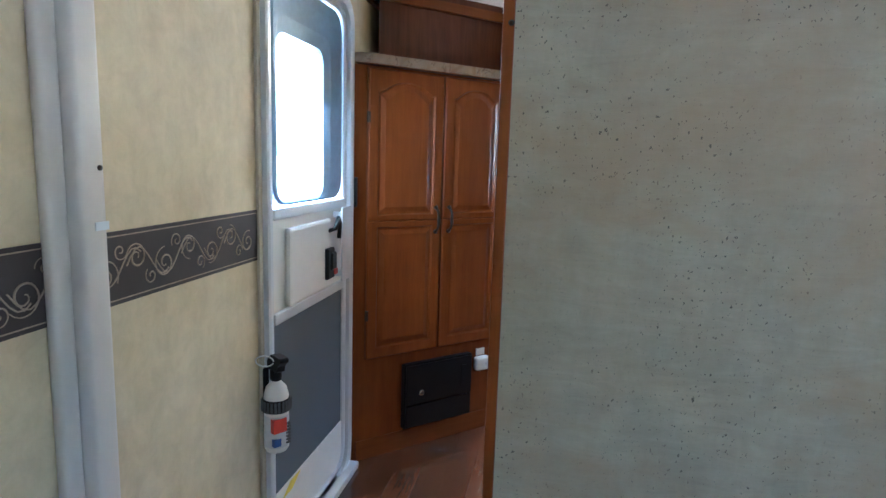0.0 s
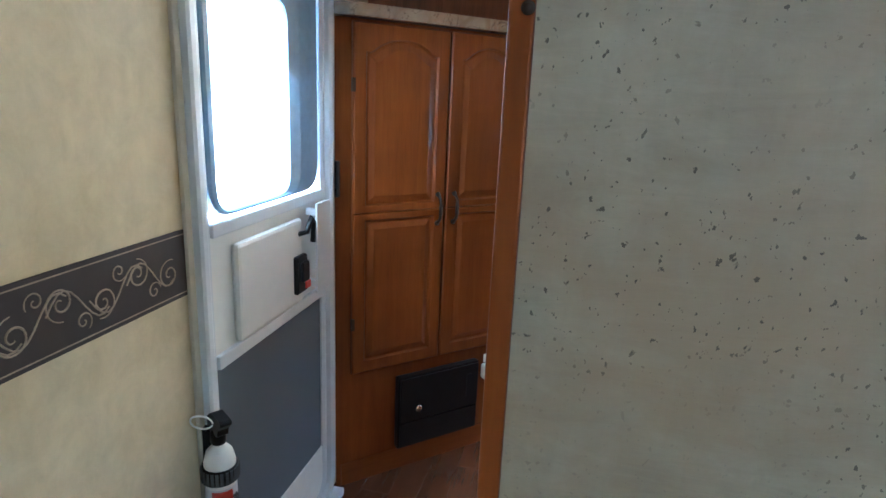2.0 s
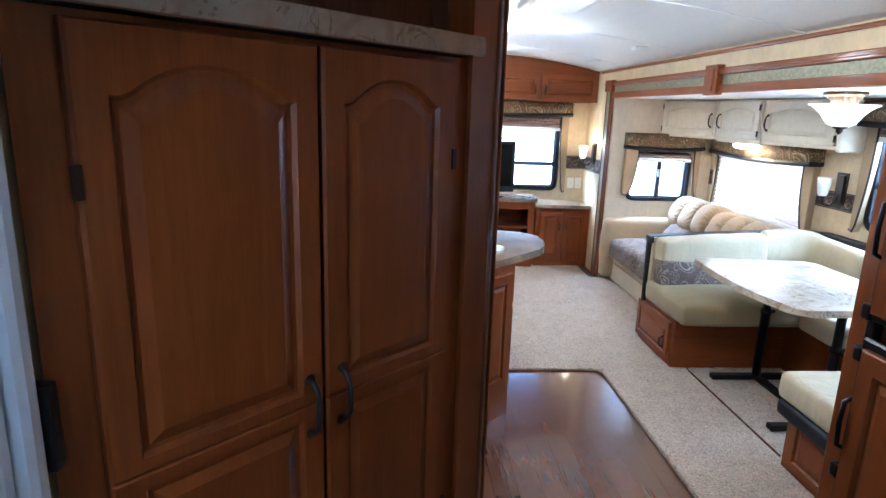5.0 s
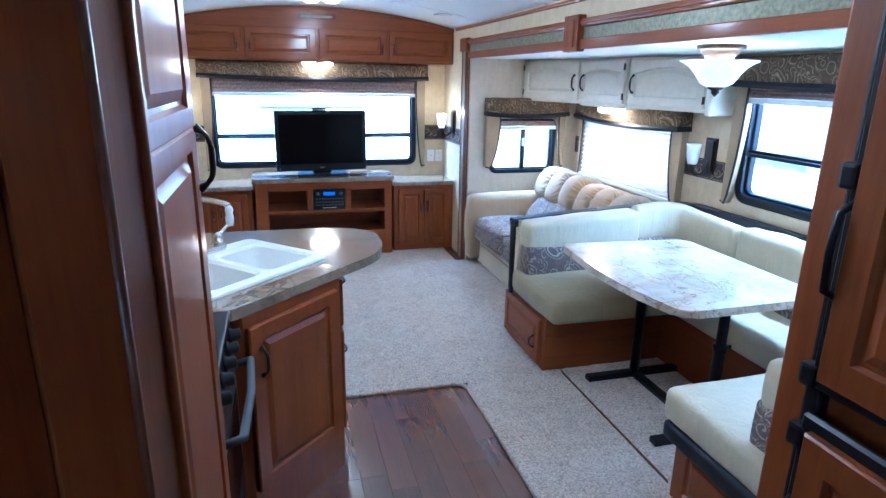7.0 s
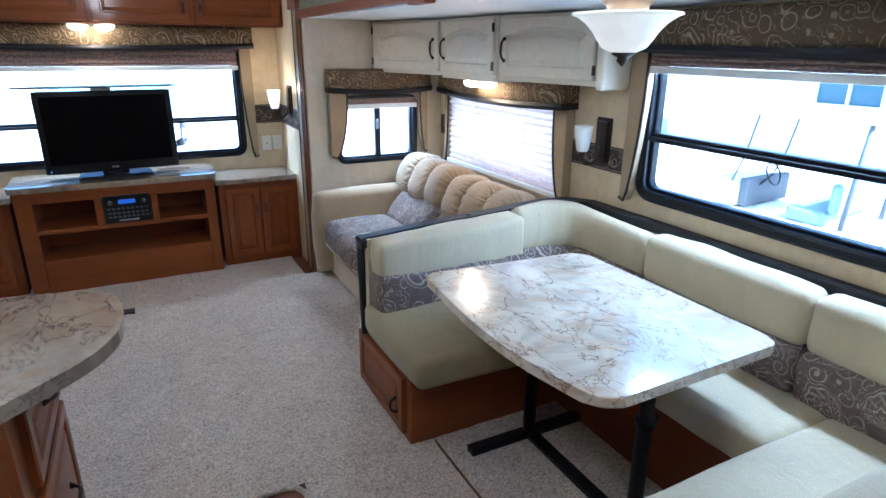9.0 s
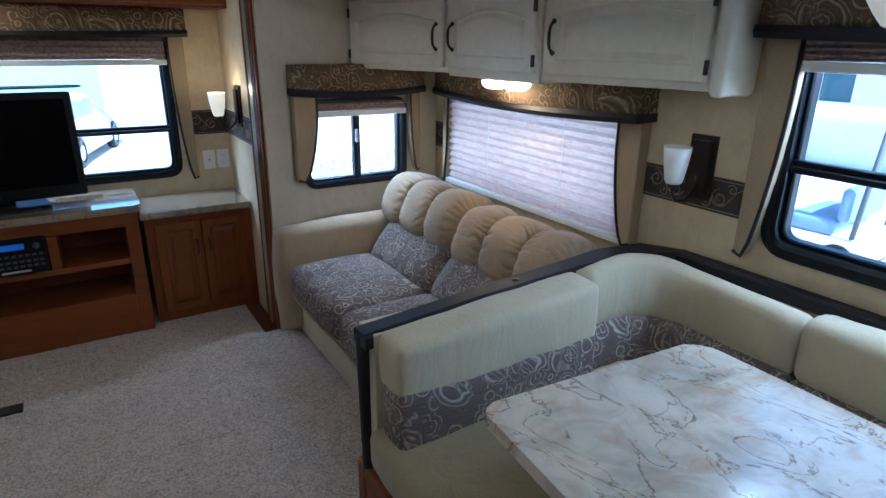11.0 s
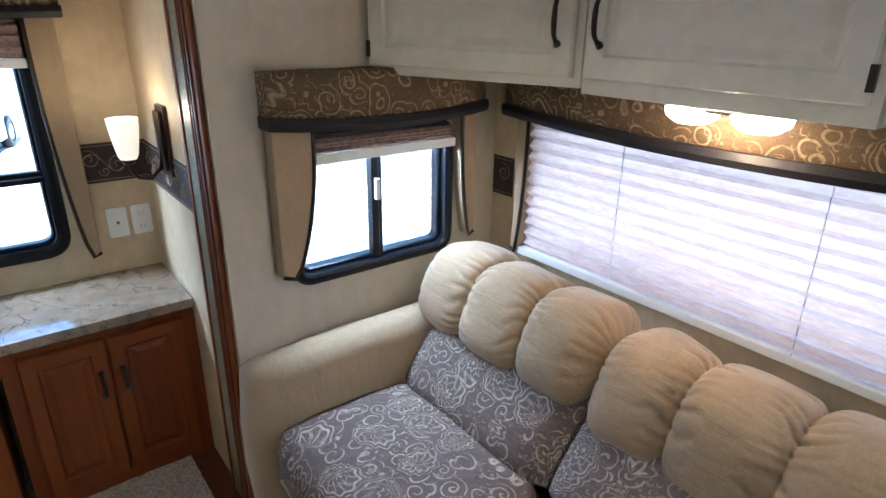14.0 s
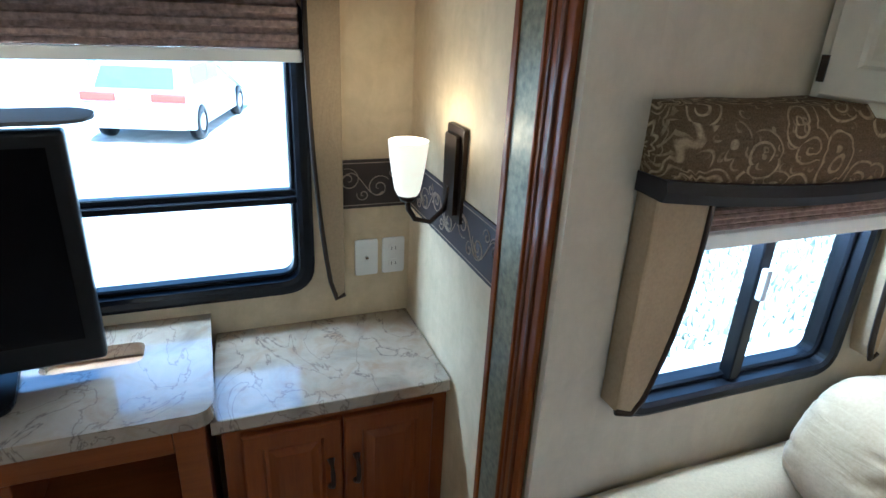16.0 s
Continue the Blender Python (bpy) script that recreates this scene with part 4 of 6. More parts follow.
def monitor_panel():
    e = tagged(empty("control_panel"), "white tank monitor panel in brown wooden box with rocker switches", "control panel")
    # front towards -x
    box("box", -0.0240, -0.001, 1.6650, 1.7930, 1.3030, 1.5200, M_WOOD, e, 0.003)
    box("face_plate", -0.0285, -0.0245, 1.6672, 1.7908, 1.3051, 1.5179, M_WHITE, e, 0.002)
    for y in (1.6784, 1.7819):
        for z in (1.3159, 1.4158, 1.5071):
            lathe("screw", [(0.0036, 0), (0.0036, 0.001), (0.0, 0.003)], M_GREY, e, 10).matrix_basis = pose(-0.0286, y, z, 0, -90, 0)
    boxes("indicator_bar", [(-0.0295, -0.0286, 1.7129 + 0.008 * i, 1.7195 + 0.008 * i, 1.4674, 1.4706) for i in range(5)] + [(-0.0292, -0.0286, 1.6984, 1.7652, 1.4459, 1.4480), (-0.0292, -0.0286, 1.7040, 1.7540, 1.4878, 1.4899)], M_BLACK, e)
    for y, mm in ((1.6962, M_BLACK), (1.7207, M_RED), (1.7451, M_RED), (1.7696, M_RED)):
        box("rocker", -0.0360, -0.0285, y - 0.009, y + 0.009, 1.3943, 1.4298, M_BLACK, e, 0.002)
        if mm is M_RED:
            box("rocker_cap", -0.0410, -0.0365, y - 0.007, y + 0.007, 1.4072, 1.4201, M_RED, e, 0.001)
    for y in (1.6951, 1.7284, 1.7618):
        box("switch", -0.0380, -0.0285, y - 0.012, y + 0.012, 1.3320, 1.3782, M_BLACK, e, 0.003)
        box("switch_nub", -0.0500, -0.0385, y - 0.008, y + 0.008, 1.3535, 1.3707, M_BLACK, e, 0.003)
        lathe("switch_dot", [(0.0035, 0), (0.0035, 0.002), (0.0, 0.0025)], M_SHADEOFF, e, 10).matrix_basis = pose(-0.0385, y, 1.3427, 0, -90, 0)
    rebase(e, (-0.412, 1.64, 1.42))
    for c in e.children:
        c.location.x -= 0.412
    e.location.y -= 0.02
    e.location.z -= 0.008
    c = tagged(empty("switch_plate"), "cream quadruple light switch plate on hall wall", "light switch")
    bm = bmesh.new()
    add_box(bm, -0.014, -0.001, 1.665, 1.815, 1.568, 1.665)
    bmesh.ops.bevel(bm, geom=[ed for ed in bm.edges if ed.verts[0].co.x < -0.01 and ed.verts[1].co.x < -0.01], offset=0.011, segments=1, affect='EDGES')
    finish(bm, "plate", M_CREAM, c)
    box("inset", -0.0165, -0.0141, 1.70, 1.785, 1.597, 1.636, M_CREAM, c)
    for i in range(4):
        slab("toggle", [(-0.017, 1.611), (-0.030, 1.620), (-0.030, 1.625), (-0.017, 1.624)], 1.709 + 0.021 * i, 1.715 + 0.021 * i, M_CREAM, c)
    boxes("lettering_bar", [(-0.0148, -0.0141, 1.704 + 0.022 * i, 1.716 + 0.022 * i, 1.643, 1.646) for i in range(4)], M_GREY, c)
    for ch in c.children:
        ch.matrix_basis = Matrix.Translation((0, -1.74, -1.616))
    c.location = (-0.412, 1.725, 1.60)
    s = tagged(empty("sticker"), "white notice sticker with red edge on hall wall", "sticker")
    box("paper", -0.0012, -0.0004, -0.026, 0.026, -0.02, 0.02, M_RED, s)
    box("print", -0.0020, -0.0014, -0.024, 0.024, -0.018, 0.018, M_WHITE, s)
    boxes("lettering_bar", [(-0.0026, -0.0021, -0.019, 0.016 - 0.006 * (i % 3), 0.012 - i * 0.006, 0.0135 - i * 0.006) for i in range(5)], M_SHADEOFF, s)
    s.location = (-0.412, 1.60, 1.36)


monitor_panel()


# ---------------------------------------------------------------- pantry, set at 45 degrees across the corner
def pantry():
    e = tagged(empty("pantry_cabinet"), "tall cherry pantry cabinet with two arched doors and stone-look ledge", "cabinet")
    L = 0.995
    prism("body", [(0.0, 0.0), (L - 0.165, 0.0), (L - 0.165, 0.06), (0.48, 0.46), (0.44, 0.46)], 0.0, 1.70, M_WOOD, e)
    box("base_board", 0.02, L - 0.17, -0.006, -0.001, 0.0, 0.09, M_WOOD_X, e)
    prism("post", [(L - 0.164, -0.012), (0.92, -0.012), (0.995, 0.028), (0.995, 0.06), (L - 0.10, 0.12), (L - 0.164, 0.06)], 0.0, 2.05, M_WOOD, e, 0)
    tube("post_bead", [(0.988, 0.022, 0.0), (0.988, 0.022, 2.04)], 0.007, M_WOOD, e)
    tube("post_bead", [(0.92, -0.012, 0.0), (0.92, -0.012, 2.04)], 0.006, M_WOOD_DARK, e)
    cab_door(e, M_WOOD, 0.368, 1.225, 0.465, 0.045, 0.60, (0.152, 0.60), (0.241, -0.001, 0), stile=0.045, hinges=-1, hlen=0.11)
    cab_door(e, M_WOOD, 0.336, 1.225, 0.465, 0.045, 0.60, (-0.136, 0.60), (0.600, -0.001, 0), stile=0.045, hinges=1, hlen=0.11)
    prism("ledge", rounded([(-0.01, 0.0), (0.03, -0.045), (L - 0.155, -0.045), (L - 0.155, 0.0), (0.44, 0.40)], [0, 0.02, 0.012, 0, 0], 4), 1.703, 1.742, M_STONE, e, 0.008)
    prism("upper_panel", [(0.16, 0.10), (L - 0.17, 0.10), (0.50, 0.44)], 1.742, 2.06, M_WOOD_DARK, e)
    box("upper_moulding", 0.16, L - 0.17, 0.08, 0.0995, 1.985, 2.03, M_WOOD_X, e, 0.006)
    e.matrix_world = pose(-HW + 0.012, 2.585, 0, 0, 0, 45)
    b = tagged(empty("lockbox"), "black lockable metal fuse box with keyhole, set in cabinet", "fuse box")
    box("body", 0.0, 0.375, -0.034, -0.001, 0.0, 0.305, M_BLACK, b, 0.006)
    box("door", 0.006, 0.369, -0.042, -0.0345, 0.115, 0.299, M_BLACK, b, 0.003)
    box("lower_cover", 0.006, 0.369, -0.040, -0.0345, 0.006, 0.108, M_BLACK, b, 0.003)
    box("grip", 0.31, 0.335, -0.0445, -0.0425, 0.16, 0.26, M_DARKFRAME, b)
    lathe("lock", [(0.0145, 0), (0.0145, 0.004), (0.011, 0.006), (0.0, 0.006)], M_NICKEL, b, 18).matrix_basis = pose(0.085, -0.0425, 0.165, 90, 0, 0)
    box("key_slot", 0.0835, 0.0865, -0.0492, -0.0486, 0.158, 0.172, M_BLACK, b)
    b.matrix_world = pose(-HW + 0.012, 2.585, 0, 0, 0, 45) @ pose(0.245, -0.001, 0.106)
    p = tagged(empty("plug_in_detector"), "white plug-in gas detector above an outlet", "detector")
    box("body", -0.04, 0.04, -0.04, -0.001, 0.0, 0.068, M_WHITE, p, 0.014, 3)
    box("cover_plate", -0.025, 0.025, -0.008, -0.001, 0.07, 0.105, M_WHITE, p, 0.002)
    lathe("button", [(0.009, 0), (0.009, 0.003), (0, 0.004)], M_ALU, p, 12).matrix_basis = pose(0.016, -0.041, 0.036, 90, 0, 0)
    p.matrix_world = pose(-HW + 0.012, 2.585, 0, 0, 0, 45) @ pose(0.69, -0.001, 0.312)


pantry()


def tall_cabinet():
    """Tall unit beyond the pantry post, facing the aisle."""
    e = tagged(empty("tall_cabinet"), "tall cherry cabinet with stacked panel doors facing the aisle", "cabinet")
    box("body", -0.58, 0.0, 0.0, 0.535, 0.0, 2.03, M_WOOD, e)
    cab_door(e, M_WOOD, 0.50, 1.88, 0.10, 0.0, 1.39, (0.235, 1.33), (0.001, 0.272, 0), 90, stile=0.07, hlen=0.12)
    e.location = (-0.535, 3.30, 0)


tall_cabinet()


def fridge():
    e = tagged(empty("refrigerator"), "wood-panelled refrigerator with black frame and hinges", "refrigerator")
    box("cabinet", 0.0, 0.69, 0.0, 0.84, 0.0, 2.0, M_WOOD, e, 0.003)
    box("side_trim", -0.02, -0.001, 0.775, 0.84, 0.0, 2.0, M_WOOD, e, 0.005)
    box("frame", -0.03, -0.001, 0.742, 0.774, 0.05, 1.85, M_BLACK, e, 0.006)
    for z0, h in ((0.10, 0.93), (1.08, 0.72)):
        boxes("door_frame", [(-0.05, -0.031, 0.04, 0.752, z0, z0 + h)], M_BLACK, e, 0.006)
        d = cab_door(e, M_WOOD, 0.66, h - 0.05, z0 + 0.025, 0.0, None, None, (-0.051, 0.395, 0), -90)
    for z in (0.12, 0.62, 0.98, 1.10, 1.45, 1.78):
        box("hinge", -0.056, -0.03, 0.738, 0.772, z - 0.022, z + 0.022, M_BLACK, e, 0.008)
    for z in (0.70, 1.25):
        tube("handle", [(-0.05, 0.735, z), (-0.078, 0.735, z + 0.015), (-0.082, 0.735, z + 0.08), (-0.078, 0.735, z + 0.145), (-0.05, 0.735, z + 0.16)], 0.007, M_BLACK, e)
    e.location = (0.565, 2.545, 0)


fridge()
tagged(box("wall_kitchen_east", 0.57, 0.62, 1.885, 2.54, 0, 2.06, M_WOOD), "cherry wood filler panel", "wall", kind="structure")

# ---------------------------------------------------------------- kitchen peninsula
def counter_top(name, outer, hole, z0, z1, m, parent):
    bm = bmesh.new()
    for z in (z0, z1):
        es = []
        for pts in (outer, hole):
            vs = [bm.verts.new((x, y, z)) for x, y in pts]
            es += [bm.edges.new((vs[i], vs[(i + 1) % len(vs)])) for i in range(len(vs))]
        bmesh.ops.triangle_fill(bm, use_beauty=True, edges=es)
    for pts in (outer, hole):
        a = [bm.verts.new((x, y, z0)) for x, y in pts]
        b = [bm.verts.new((x, y, z1)) for x, y in pts]
        for i in range(len(pts)):
            bm.faces.new((a[i], a[(i + 1) % len(pts)], b[(i + 1) % len(pts)], b[i]))
    bmesh.ops.remove_doubles(bm, verts=bm.verts, dist=1e-5)
    return finish(bm, name, m, parent)


def kitchen():
    e = tagged(empty("kitchen_peninsula"), "cherry kitchen peninsula with rounded stone-look worktop", "kitchen counter")
    outer = rounded([(-1.19, 4.385), (-0.545, 4.385), (0.06, 4.97), (0.06, 5.40), (-1.19, 5.42)], [0, 0.05, 0.16, 0.30, 0], 10)
    c, s = Vector((-0.56, 4.855)), math.sqrt(0.5)
    hole = [(c.x + (u - v) * s, c.y + (u + v) * s) for u, v in ((-0.27, -0.20), (0.27, -0.20), (0.27, 0.20), (-0.27, 0.20))]
    counter_top("worktop", outer, hole, 0.842, 0.88, M_STONE, e)
    body = [(-0.505, 4.425), (-0.165, 4.765), (-0.165, 5.36), (-1.18, 5.36), (-1.18, 4.425)]
    prism("body", body, 0.0, 0.70, M_WOOD, e)
    b2 = bmesh.new()
    lo = [b2.verts.new((x, y, 0.70)) for x, y in body]
    hi = [b2.verts.new((x, y, 0.842)) for x, y in body]
    for i in range(5):
        b2.faces.new((lo[i], lo[(i + 1) % 5], hi[(i + 1) % 5], hi[i]))
    finish(b2, "apron", M_WOOD, e)
    cab_door(e, M_WOOD, 0.44, 0.62, 0.182, 0, None, (-0.175, 0.49), (-0.345 + 0.001, 4.585 - 0.001, 0), 45, hlen=0.10, stile=0.05)
    for z0, h in ((0.60, 0.2), (0.12, 0.45)):
        cab_door(e, M_WOOD, 0.46, h, z0, 0, None, (0, h * 0.6), (-0.164, 5.08, 0), 90, haxis='X', stile=0.04)
    rebase(e, (-0.5, 4.9, 0))
    k = tagged(empty("sink"), "white double-bowl acrylic sink set in the worktop", "sink")
    bm = bmesh.new()
    n = 6

    def loop(u0, u1, v0, v1, r, z):
        return [bm.verts.new((x, y, z)) for x, y in rounded([(u0, v0), (u1, v0), (u1, v1), (u0, v1)], r, n)]

    rims = [loop(-0.297, 0.297, -0.227, 0.227, 0.03, 0.901), loop(-0.297, 0.297, -0.227, 0.227, 0.03, 0.910), loop(-0.288, 0.288, -0.218, 0.218, 0.03, 0.916)]
    for a, b in zip(rims, rims[1:]):
        for i in range(len(a)):
            bm.faces.new((a[i], a[(i + 1) % len(a)], b[(i + 1) % len(a)], b[i]))
    holes = []
    for u0, u1 in ((-0.262, -0.012), (0.012, 0.262)):
        ls = [loop(u0, u1, -0.19, 0.14, 0.05, 0.916), loop(u0 + 0.012, u1 - 0.012, -0.178, 0.128, 0.045, 0.905), loop(u0 + 0.02, u1 - 0.02, -0.17, 0.12, 0.045, 0.77), loop(u0 + 0.05, u1 - 0.05, -0.14, 0.09, 0.04, 0.755)]
        for a, b in zip(ls, ls[1:]):
            for i in range(len(a)):
                bm.faces.new((a[i], a[(i + 1) % len(a)], b[(i + 1) % len(a)], b[i]))
        bm.faces.new(ls[-1])
        holes.append(ls[0])
    es = []
    for lp in [rims[-1]] + holes:
        for i in range(len(lp)):
            es.append(bm.edges.get((lp[i], lp[(i + 1) % len(lp)])) or bm.edges.new((lp[i], lp[(i + 1) % len(lp)])))
    bmesh.ops.triangle_fill(bm, use_beauty=True, edges=es)
    finish(bm, "bowls", M_SINK, k)
    k.matrix_world = pose(c.x, c.y, -0.02, 0, 0, 45)
    f = tagged(empty("faucet"), "brushed nickel kitchen faucet with two handles and gooseneck spout", "faucet")
    prism("base_plate", rrect(-0.15, 0.13, -0.025, 0.025, 0.024), 0, 0.022, M_NICKEL, f, 0.006)
    pts = [(0, 0, 0.02), (0, 0, 0.20), (0, -0.004, 0.216), (0, -0.016, 0.228), (0, -0.035, 0.233), (0, -0.12, 0.232), (0, -0.175, 0.228), (0, -0.195, 0.222)]
    lathe("spout_base", [(0.022, 0.02), (0.02, 0.035), (0.014, 0.045), (0.0, 0.05)], M_NICKEL, f, 16)
    tube("spout", pts, 0.011, M_NICKEL, f, 12)
    lathe("spray_head", [(0.012, 0), (0.014, 0.01), (0.016, 0.03), (0.012, 0.045), (0.016, 0.06), (0.009, 0.075)], M_WHITE, f, 16, (0, -0.195, 0.148))
    for s_ in (-1, 1):
        lathe("handle_base", [(0.018, 0.02), (0.016, 0.04), (0.02, 0.055), (0.012, 0.07), (0, 0.074)], M_NICKEL, f, 16, (s_ * 0.1, 0, 0))
        tube("handle", [(s_ * 0.1, 0, 0.062), (s_ * 0.13, 0.005, 0.075), (s_ * 0.165, 0.01, 0.09)], [0.007, 0.006, 0.008], M_NICKEL, f)
    f.matrix_world = pose(-0.56 - 0.185 * s, 4.855 + 0.185 * s, 0.8965, 0, 0, 45)


kitchen()


def stove():
    e = tagged(empty("stove"), "black gas stove with wire grate, five knobs and oven door", "stove")
    # front towards +x
    box("body", -0.62, -0.03, 0.0, 0.50, 0.0, 0.875, M_BLACK, e, 0.004)
    box("cooktop", -0.62, -0.005, 0.0, 0.50, 0.877, 0.892, M_BLACK, e, 0.006)
    bm = bmesh.new()
    for y in [0.04 + 0.42 * i / 9 for i in range(10)]:
        add_tube(bm, [(-0.56, y, 0.918), (-0.08, y, 0.918)], 0.004, 6)
    for x in (-0.56, -0.32, -0.08):
        add_tube(bm, [(x, 0.04, 0.918), (x, 0.46, 0.918)], 0.005, 6)
    for x in (-0.56, -0.08):
        for y in (0.04, 0.46):
            add_tube(bm, [(x, y, 0.893), (x, y, 0.918)], 0.004, 6)
    finish(bm, "grate", M_DARKFRAME, e)
    for x, y, r in ((-0.16, 0.25, 0.05), (-0.46, 0.13, 0.04), (-0.46, 0.37, 0.04)):
        lathe("burner", [(r, 0), (r, 0.008), (r * 0.8, 0.014), (0, 0.016)], M_DARKFRAME, e, 20, (x, y, 0.893))
    slab_pts = [(-0.03, 0.76), (0.0, 0.76), (-0.012, 0.87), (-0.03, 0.87)]
    slab("control_panel", slab_pts, 0.005, 0.495, M_BLACK, e)
    for i in range(5):
        lathe("knob", [(0.022, 0), (0.022, 0.006), (0.017, 0.008), (0.016, 0.030), (0, 0.033)], M_BLACK, e, 16).matrix_basis = pose(-0.006, 0.05 + 0.095 * i, 0.838, 0, 84, 0)
    box("oven_door", -0.03, -0.004, 0.01, 0.49, 0.28, 0.75, M_BLACK, e, 0.006)
    box("oven_glass", -0.0035, -0.001, 0.07, 0.43, 0.40, 0.66, M_SCREEN, e)
    tube("handle", [(-0.004, 0.03, 0.72), (0.045, 0.035, 0.735), (0.055, 0.25, 0.74), (0.045, 0.465, 0.735), (-0.004, 0.47, 0.72)], 0.012, M_GREY, e)
    box("drawer", -0.03, -0.006, 0.01, 0.49, 0.06, 0.265, M_BLACK, e, 0.006)
    e.location = (-0.528, 3.873, 0)


stove()


# ---------------------------------------------------------------- end wall: overhead cupboards, console, side cupboards
def overhead():
    e = tagged(empty("overhead_cabinet"), "cherry overhead cabinets under the arched ceiling, four doors", "cabinet")
    n = 24
    pts = [(-HW + 0.002, 1.703), (HW - 0.002, 1.703)] + [(HW - 0.002 - (2 * HW - 0.004) * i / n, arch_z(HW - 2 * HW * i / n) - 0.004) for i in range(n + 1)]
    slab("body", pts, 7.965, 8.241, M_WOOD_X, e)
    arc = [(HW - 0.002 - (2 * HW - 0.004) * i / n, arch_z(HW - 2 * HW * i / n) - 0.005) for i in range(n + 1)]
    slab("crown", [(x, z - 0.02) for x, z in arc[::-1]] + arc, 7.95, 7.9645, M_WOOD_X, e)
    for x, hx in ((-0.9, 0.25), (-0.3, -0.25), (0.3, 0.25), (0.9, -0.25)):
        w = 0.575
        d = cab_door(e, M_WOOD_X, w, 0.25, 1.715, 0.0, None, (hx, 0.10), (x, 7.964, 0), 0, hlen=0.07, stile=0.05)
    slab("emblem", rounded([(-0.16, 2.035), (0.16, 2.035), (0.16, 2.085), (-0.16, 2.085)], 0.012, 3), 7.958, 7.9645, M_WOOD_DARK, e)
    slab("emblem_bar", rounded([(-0.13, 2.05), (0.13, 2.05), (0.13, 2.068), (-0.13, 2.068)], 0.006, 3), 7.955, 7.9578, M_SCROLL, e)
    rebase(e, (0, 8.045, 1.703))


overhead()


def wall_cup_lamps(name, label, at, rz, lit=True):
    """A twin puck lamp under a cupboard; at: middle of its mount, hanging down."""
    e = tagged(empty(name), label, "lamp")
    box("mount", -0.07, 0.07, -0.035, 0.035, -0.012, 0.0, M_NICKEL, e, 0.004)
    for x in (-0.075, 0.075):
        lathe("lens", [(0.0, -0.042), (0.035, -0.040), (0.055, -0.026), (0.06, -0.008), (0.03, -0.003)], M_LED, e, 20, (x, 0, 0))
    e.matrix_world = pose(*at, 0, 0, rz)


wall_cup_lamps("ceiling_lamp", "twin warm-lit puck lamp under overhead cabinet", (0.0, 8.05, 1.7015), 0)
bulb("bulb", (0.0, 8.01, 1.625), 0.8, 0.03, (1.0, 0.68, 0.38))


def console():
    e = tagged(empty("media_console"), "cherry media console with open cubbies and stone-look top", "console")
    yf, yb = 7.82, 8.235
    fx0, fx1 = -0.585, 0.60
    boxes("body", [(fx0, -0.487, yf, yb, 0, 0.69), (0.535, fx1, yf, yb, 0, 0.69), (-0.486, 0.534, yf, yb, 0, 0.235), (-0.486, 0.534, yf, yb, 0.41, 0.44), (-0.486, 0.534, yf, yb, 0.615, 0.69), (-0.486, 0.534, 8.165, yb, 0.236, 0.614),
                   (-0.15, -0.105, yf, 8.164, 0.441, 0.614), (0.185, 0.228, yf, 8.164, 0.441, 0.614)], M_WOOD_X, e, 0.002)
    counter_top("top", rounded([(-0.612, 7.793), (0.625, 7.793), (0.625, 8.24), (-0.612, 8.24)], [0.05, 0.05, 0, 0], 6), rrect(0.25, 0.47, 8.035, 8.135, 0.03, 4), 0.692, 0.73, M_STONE, e)
    box("well", 0.24, 0.48, 8.025, 8.145, 0.62, 0.691, plain("raw_board", (0.42, 0.25, 0.13), 0.7), e)
    rebase(e, (0, 8.045, 0))
    s = tagged(empty("stereo"), "black car-style stereo with blue display in console", "stereo")
    box("body", -0.138, 0.138, 0.0, 0.16, -0.008, 0.18, M_BLACK, s, 0.004)
    box("display", -0.05, 0.05, -0.003, -0.0005, 0.122, 0.15, glow("blue_display", (0.12, 0.3, 1.0), 0.05, (0.02, 0.04, 0.2)), s)
    boxes("button", [(-0.12 + 0.028 * i, -0.102 + 0.028 * i, -0.006, -0.0005, z, z + 0.011) for i in range(9) for z in (0.03, 0.055, 0.085)], M_GREY, s)
    for x in (-0.1, 0.1):
        lathe("knob", [(0.016, 0), (0.016, 0.012), (0, 0.014)], M_GREY, s, 16).matrix_basis = pose(x, -0.001, 0.135, 90, 0, 0)
    box("slot", -0.06, 0.06, -0.003, -0.0005, 0.005, 0.016, M_NICKEL, s)
    s.location = (0.04, 7.812, 0.45)


console()


